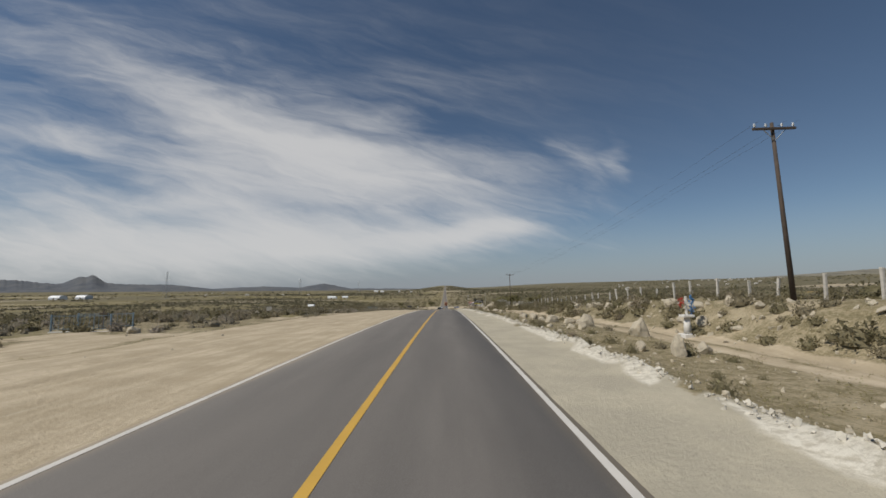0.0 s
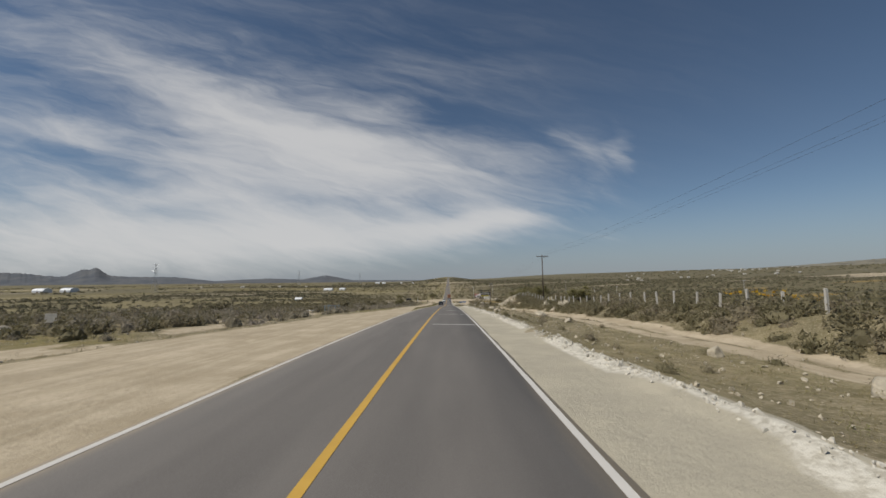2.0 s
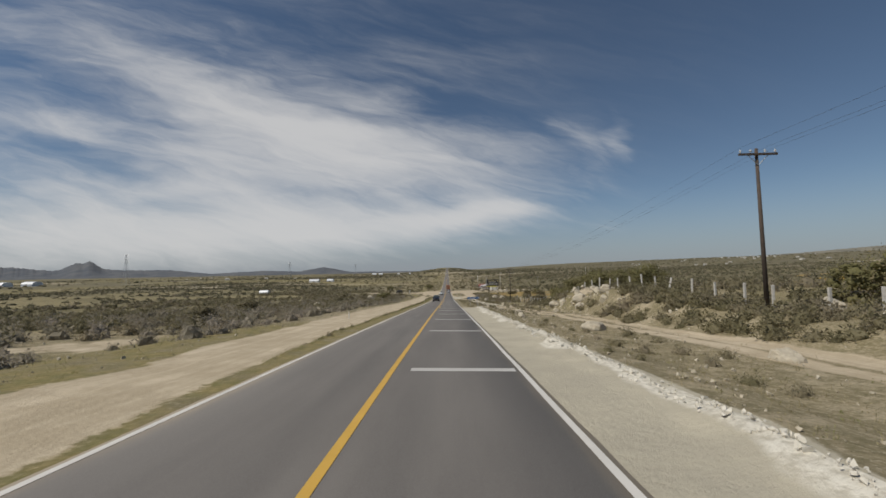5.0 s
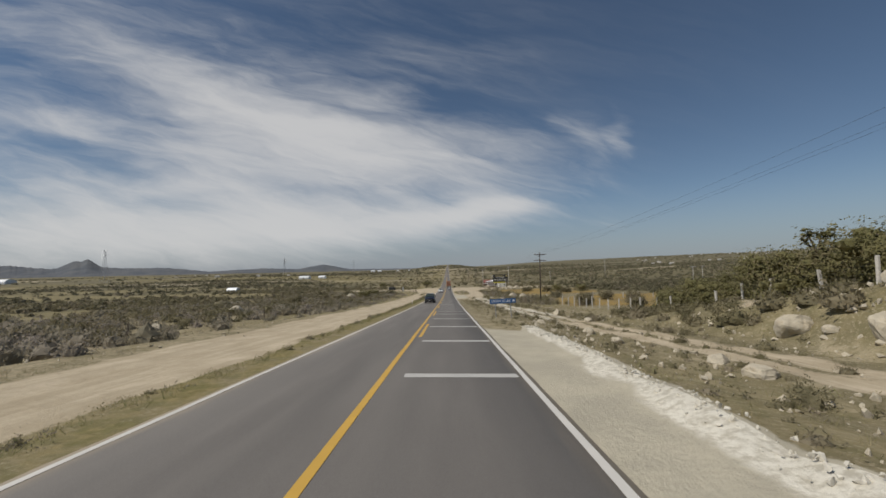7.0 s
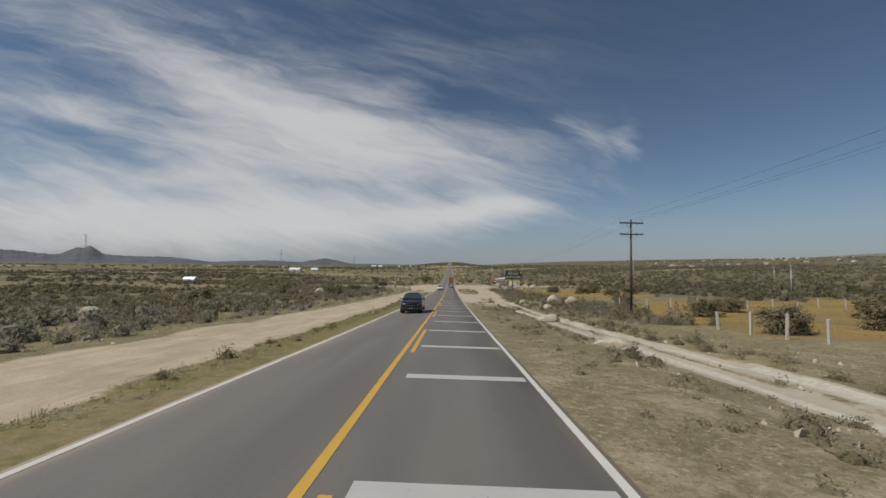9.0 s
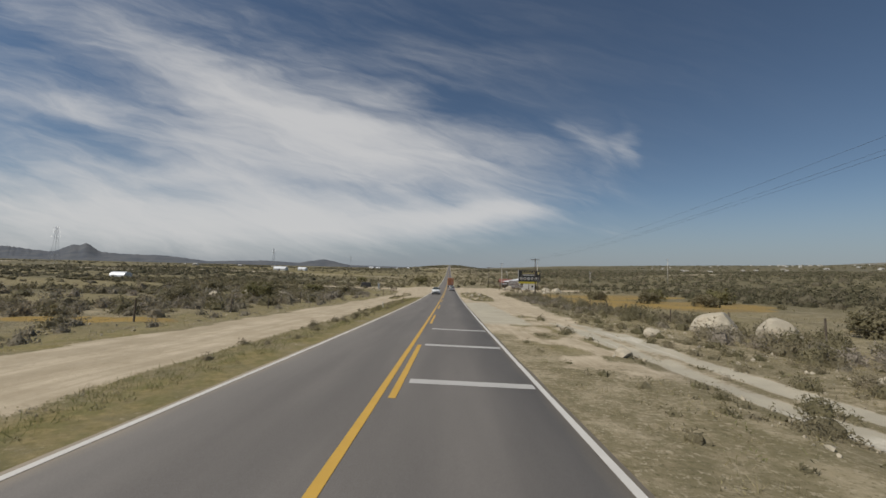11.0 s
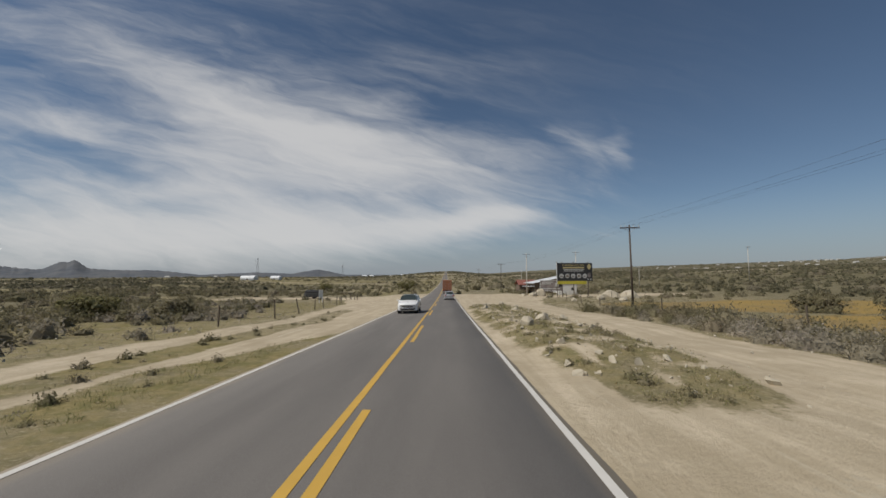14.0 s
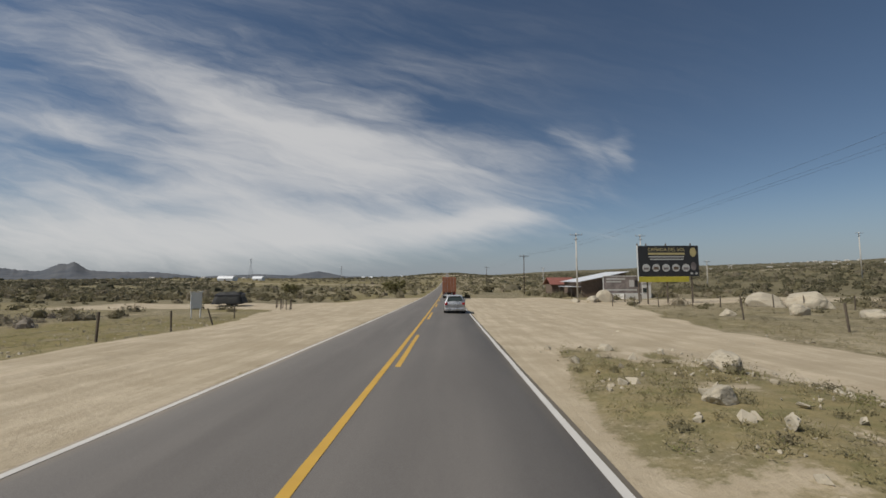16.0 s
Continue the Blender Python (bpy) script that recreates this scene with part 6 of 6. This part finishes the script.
def grass(name, label, n, xr, yr, hr, seed, keep=None, material=GRASS_LEAF, tint_mid=0.4):
    rng = np.random.default_rng(seed)
    x, y = rng.uniform(*xr, n), rng.uniform(*yr, n)
    ok, gold, green = allowed(x, y, rng, 0.45)
    if keep is not None:
        ok &= keep(x, y)
    ok &= fbm(x * 0.25, y * 0.25, seed % 13) + rng.uniform(-0.2, 0.35, n) > 0
    x, y, green = x[ok], y[ok], green[ok]
    k = 9
    cx_ = x[:, None] + rng.normal(size=(len(x), k)) * 0.09
    cy_ = y[:, None] + rng.normal(size=(len(x), k)) * 0.09
    z_ = ground_z(x, y)[:, None] - 0.02 + np.zeros((1, k))
    size = (rng.uniform(*hr, len(x))[:, None] * rng.uniform(0.6, 1.2, (len(x), k))).ravel()
    tint = np.repeat(np.clip(rng.normal(tint_mid, 0.2, len(x)) + 0.5 * (green - 0.4), 0, 1), k)
    me = leaves_mesh(name, np.stack([cx_.ravel(), cy_.ravel(), z_.ravel()], 1), size * 1.0, material, tint, rng, blade=True)
    return tagged(new(name, me), label, "grass", kind="stuff")


grass("verge_grass", "dry straw and green grass tufts on the verge", 27000, (4.2, 21), (2, 345), (0.06, 0.22), 201)
grass("verge_grass", "dry straw and green grass tufts beside the dirt strip", 27000, (-28, -4.1), (2, 345), (0.06, 0.22), 202)
grass("road_edge_grass", "short green grass along the asphalt edge", 9000, (-6.2, -3.9), (108, 300), (0.06, 0.22), 203, tint_mid=0.7)
grass("field_grass", "golden dry grass in the open field", 8000, (21, 75), (90, 330), (0.15, 0.4), 204)

# yellow blossom over the golden patches
rng = np.random.default_rng(301)
x, y = rng.uniform(21, 170, 52000), rng.uniform(92, 262, 52000)
_, _, gold, _ = covers(x, y)
ok = (gold > 0.45) & (y < 262) & (fbm(x * .15, y * .15, 6) + rng.uniform(-.25, .25, len(x)) > -0.02)
x, y = x[ok], y[ok]
c = np.stack([x, y, ground_z(x, y) + rng.uniform(0.05, 0.3, len(x))], 1)
me = leaves_mesh("field_blossom", c, rng.uniform(0.03, 0.07, len(x)), PETAL, rng.uniform(0, 1, len(x)), rng)
tagged(new("field_blossom", me), "small yellow wildflowers over the field", "flowers", kind="stuff")


def tree(name, x, y, h, w, label, seed, k=2600, material=TREE_LEAF, trunk_share=0.25, leaf=0.10):
    """A tapered trunk with forking limbs and a broken crown of leaf clumps."""
    rng = np.random.default_rng(seed)
    t = thing(name, pose(x, y, gz(x, y) - 0.1), label, "tree" if h > 2.6 else "bush")
    bm = bmesh.new()
    base_h = h * trunk_share
    add_tube(bm, (0, 0, -0.2), (0.05 * w, 0.02 * w, base_h), 0.045 * h, 0.03 * h, 9)
    tips = []
    for i in range(9):
        a = i * 2.4 + rng.uniform(-.3, .3)
        out = w * 0.5 * rng.uniform(0.35, 0.85)
        tip = Vector((math.cos(a) * out, math.sin(a) * out, h * rng.uniform(0.45, 0.92)))
        knee = Vector((tip.x * 0.45, tip.y * 0.45, (base_h + tip.z) * 0.5 + 0.05 * h))
        add_tube(bm, (0.05 * w, 0.02 * w, base_h * 0.95), knee, 0.022 * h, 0.014 * h, 6)
        add_tube(bm, knee, tip, 0.014 * h, 0.005 * h, 5)
        tips += [tip, knee.lerp(tip, 0.6)]
    part("trunk", bm, BARK, t, shade=True)
    cl = [np.array(p) + rng.normal(size=3) * w * 0.05 for p in tips for _ in range(3)]
    cl += [np.array([rng.uniform(-.5, .5) * w * .85, rng.uniform(-.5, .5) * w * .85, h * rng.uniform(0.06, 0.75)]) for _ in range(46)]
    cl = np.array(cl)
    pick = rng.integers(0, len(cl), k)
    rad = rng.uniform(0.06, 0.15, len(cl)) * w
    p = cl[pick] + np.clip(rng.normal(size=(k, 3)), -1.35, 1.35) * rad[pick][:, None] * np.array([1, 1, 0.75])
    p[:, 2] = np.maximum(p[:, 2], 0.02 * h)
    tint = np.clip(rng.normal(0.35, 0.25, len(cl)), 0, 1)[pick]
    out = (p - cl[pick]) / rad[pick][:, None] * 0.5 + p / w * 1.2 + np.array([0, 0, 0.3])
    me = leaves_mesh("crown", p, rng.uniform(0.5, 1.2, k) * leaf, material, tint, rng, outward=out)
    crown = share("crown", me, t)
    bm = bmesh.new()
    for c_, r_ in zip(cl, rad):
        blob = bmesh.ops.create_icosphere(bm, subdivisions=1, radius=1.0)["verts"]
        for v in blob:
            v.co = Vector(c_) + Vector((v.co.x, v.co.y, v.co.z * 0.75)) * (r_ * rng.uniform(0.35, 0.62))
            v.co.z = max(v.co.z, 0.02)
    me = bpy.data.meshes.new("crown_heart")
    bm.to_mesh(me)
    bm.free()
    me.materials.append(material)
    at = me.attributes.new("tint", "FLOAT", "POINT")
    at.data.foreach_set("value", np.full(len(me.vertices), 0.3, np.float32))
    tagged(share("crown_heart", me, crown), kind="stuff")
    return t


TREES = ((22.8, 171.0, 2.2, 4.2), (22.9, 165.5, 2.8, 5.0), (22.8, 159.5, 3.4, 5.4), (24.2, 153.5, 3.7, 6.6), (27.0, 159.0, 3.9, 6.0), (26.5, 146.0, 3.0, 4.4))
for k, (tx, ty, th, tw) in enumerate(TREES):
    tree("tree", tx, ty, th, tw, "bushy olive-green tree behind the wire fence", 400 + k, k=13000, trunk_share=0.18, leaf=0.085)
tree("tree", 25.0, 159.5, 5.0, 2.4, "slender young tree rising above the thicket", 420, k=1200, trunk_share=0.5, leaf=0.16)
for k, (tx, ty, th, tw, lab) in enumerate((
        (28.5, 121.0, 3.4, 5.6, "round dark bush behind the wire fence"), (30, 218, 2.2, 3.4, "dark round bush in the golden field"), (37, 224, 2.0, 3.0, "dark round bush in the golden field"), (33, 202, 2.4, 2.6, "dark round bush in the golden field"),
        (41, 206, 2.3, 3.2, "dark round bush in the golden field"), (29.5, 238, 2.0, 3.2, "dark round bush in the golden field"), (24.0, 200, 1.9, 2.8, "dark round bush in the golden field"), (46, 215, 2.6, 3.6, "dark round bush in the golden field"), (27, 188, 1.7, 2.4, "dark round bush in the golden field"),
        (33, 296, 2.0, 3.4, "dark round bush in the golden field"), (40, 289, 2.4, 4.2, "dark round bush in the golden field"), (47, 300, 2.6, 4.8, "dark round bush in the golden field"), (36, 306, 2.2, 3.8, "dark round bush in the golden field"), (53, 288, 2.8, 5.2, "dark round bush in the golden field"), (44, 278, 2.2, 4.0, "dark round bush in the golden field"),
        (-34, 262, 1.6, 3.0, "low dark bush on the grassy plain"), (-43, 276, 1.9, 3.6, "low dark bush on the grassy plain"), (-38, 296, 1.5, 2.8, "low dark bush on the grassy plain"), (-52, 300, 2.0, 4.2, "low dark bush on the grassy plain"), (-45, 318, 1.8, 3.4, "low dark bush on the grassy plain"),
        (-27.5, 271.0, 3.0, 4.4, "tall olive bush beyond the dirt strip"), (-31.0, 305.0, 2.8, 5.2, "broad dark bush beside the plain"), (-24.0, 306.0, 2.0, 3.2, "broad dark bush beside the plain"), (-36, 232, 2.4, 3.6, "grey-green bush on the plain"), (-30, 158, 2.2, 3.8, "grey-green bush on the plain"), (-26, 140, 1.8, 3.0, "grey-green bush on the plain"), (-40, 110, 2.4, 3.6, "grey-green bush on the plain"),
        (-13.5, 420.0, 4.4, 7.5, "spreading roadside tree beyond the crossing"), (-47, 430.0, 3.6, 6.0, "spreading roadside tree beyond the crossing"), (14, 430, 2.4, 4.0, "grey-green bush beside the road"))):
    tree("tree" if th > 2.6 else "bush", tx, ty, th, tw, lab, 440 + k, k=4600, trunk_share=0.12, leaf=0.09, material=SCRUB_LEAF if th < 2.6 else TREE_LEAF)
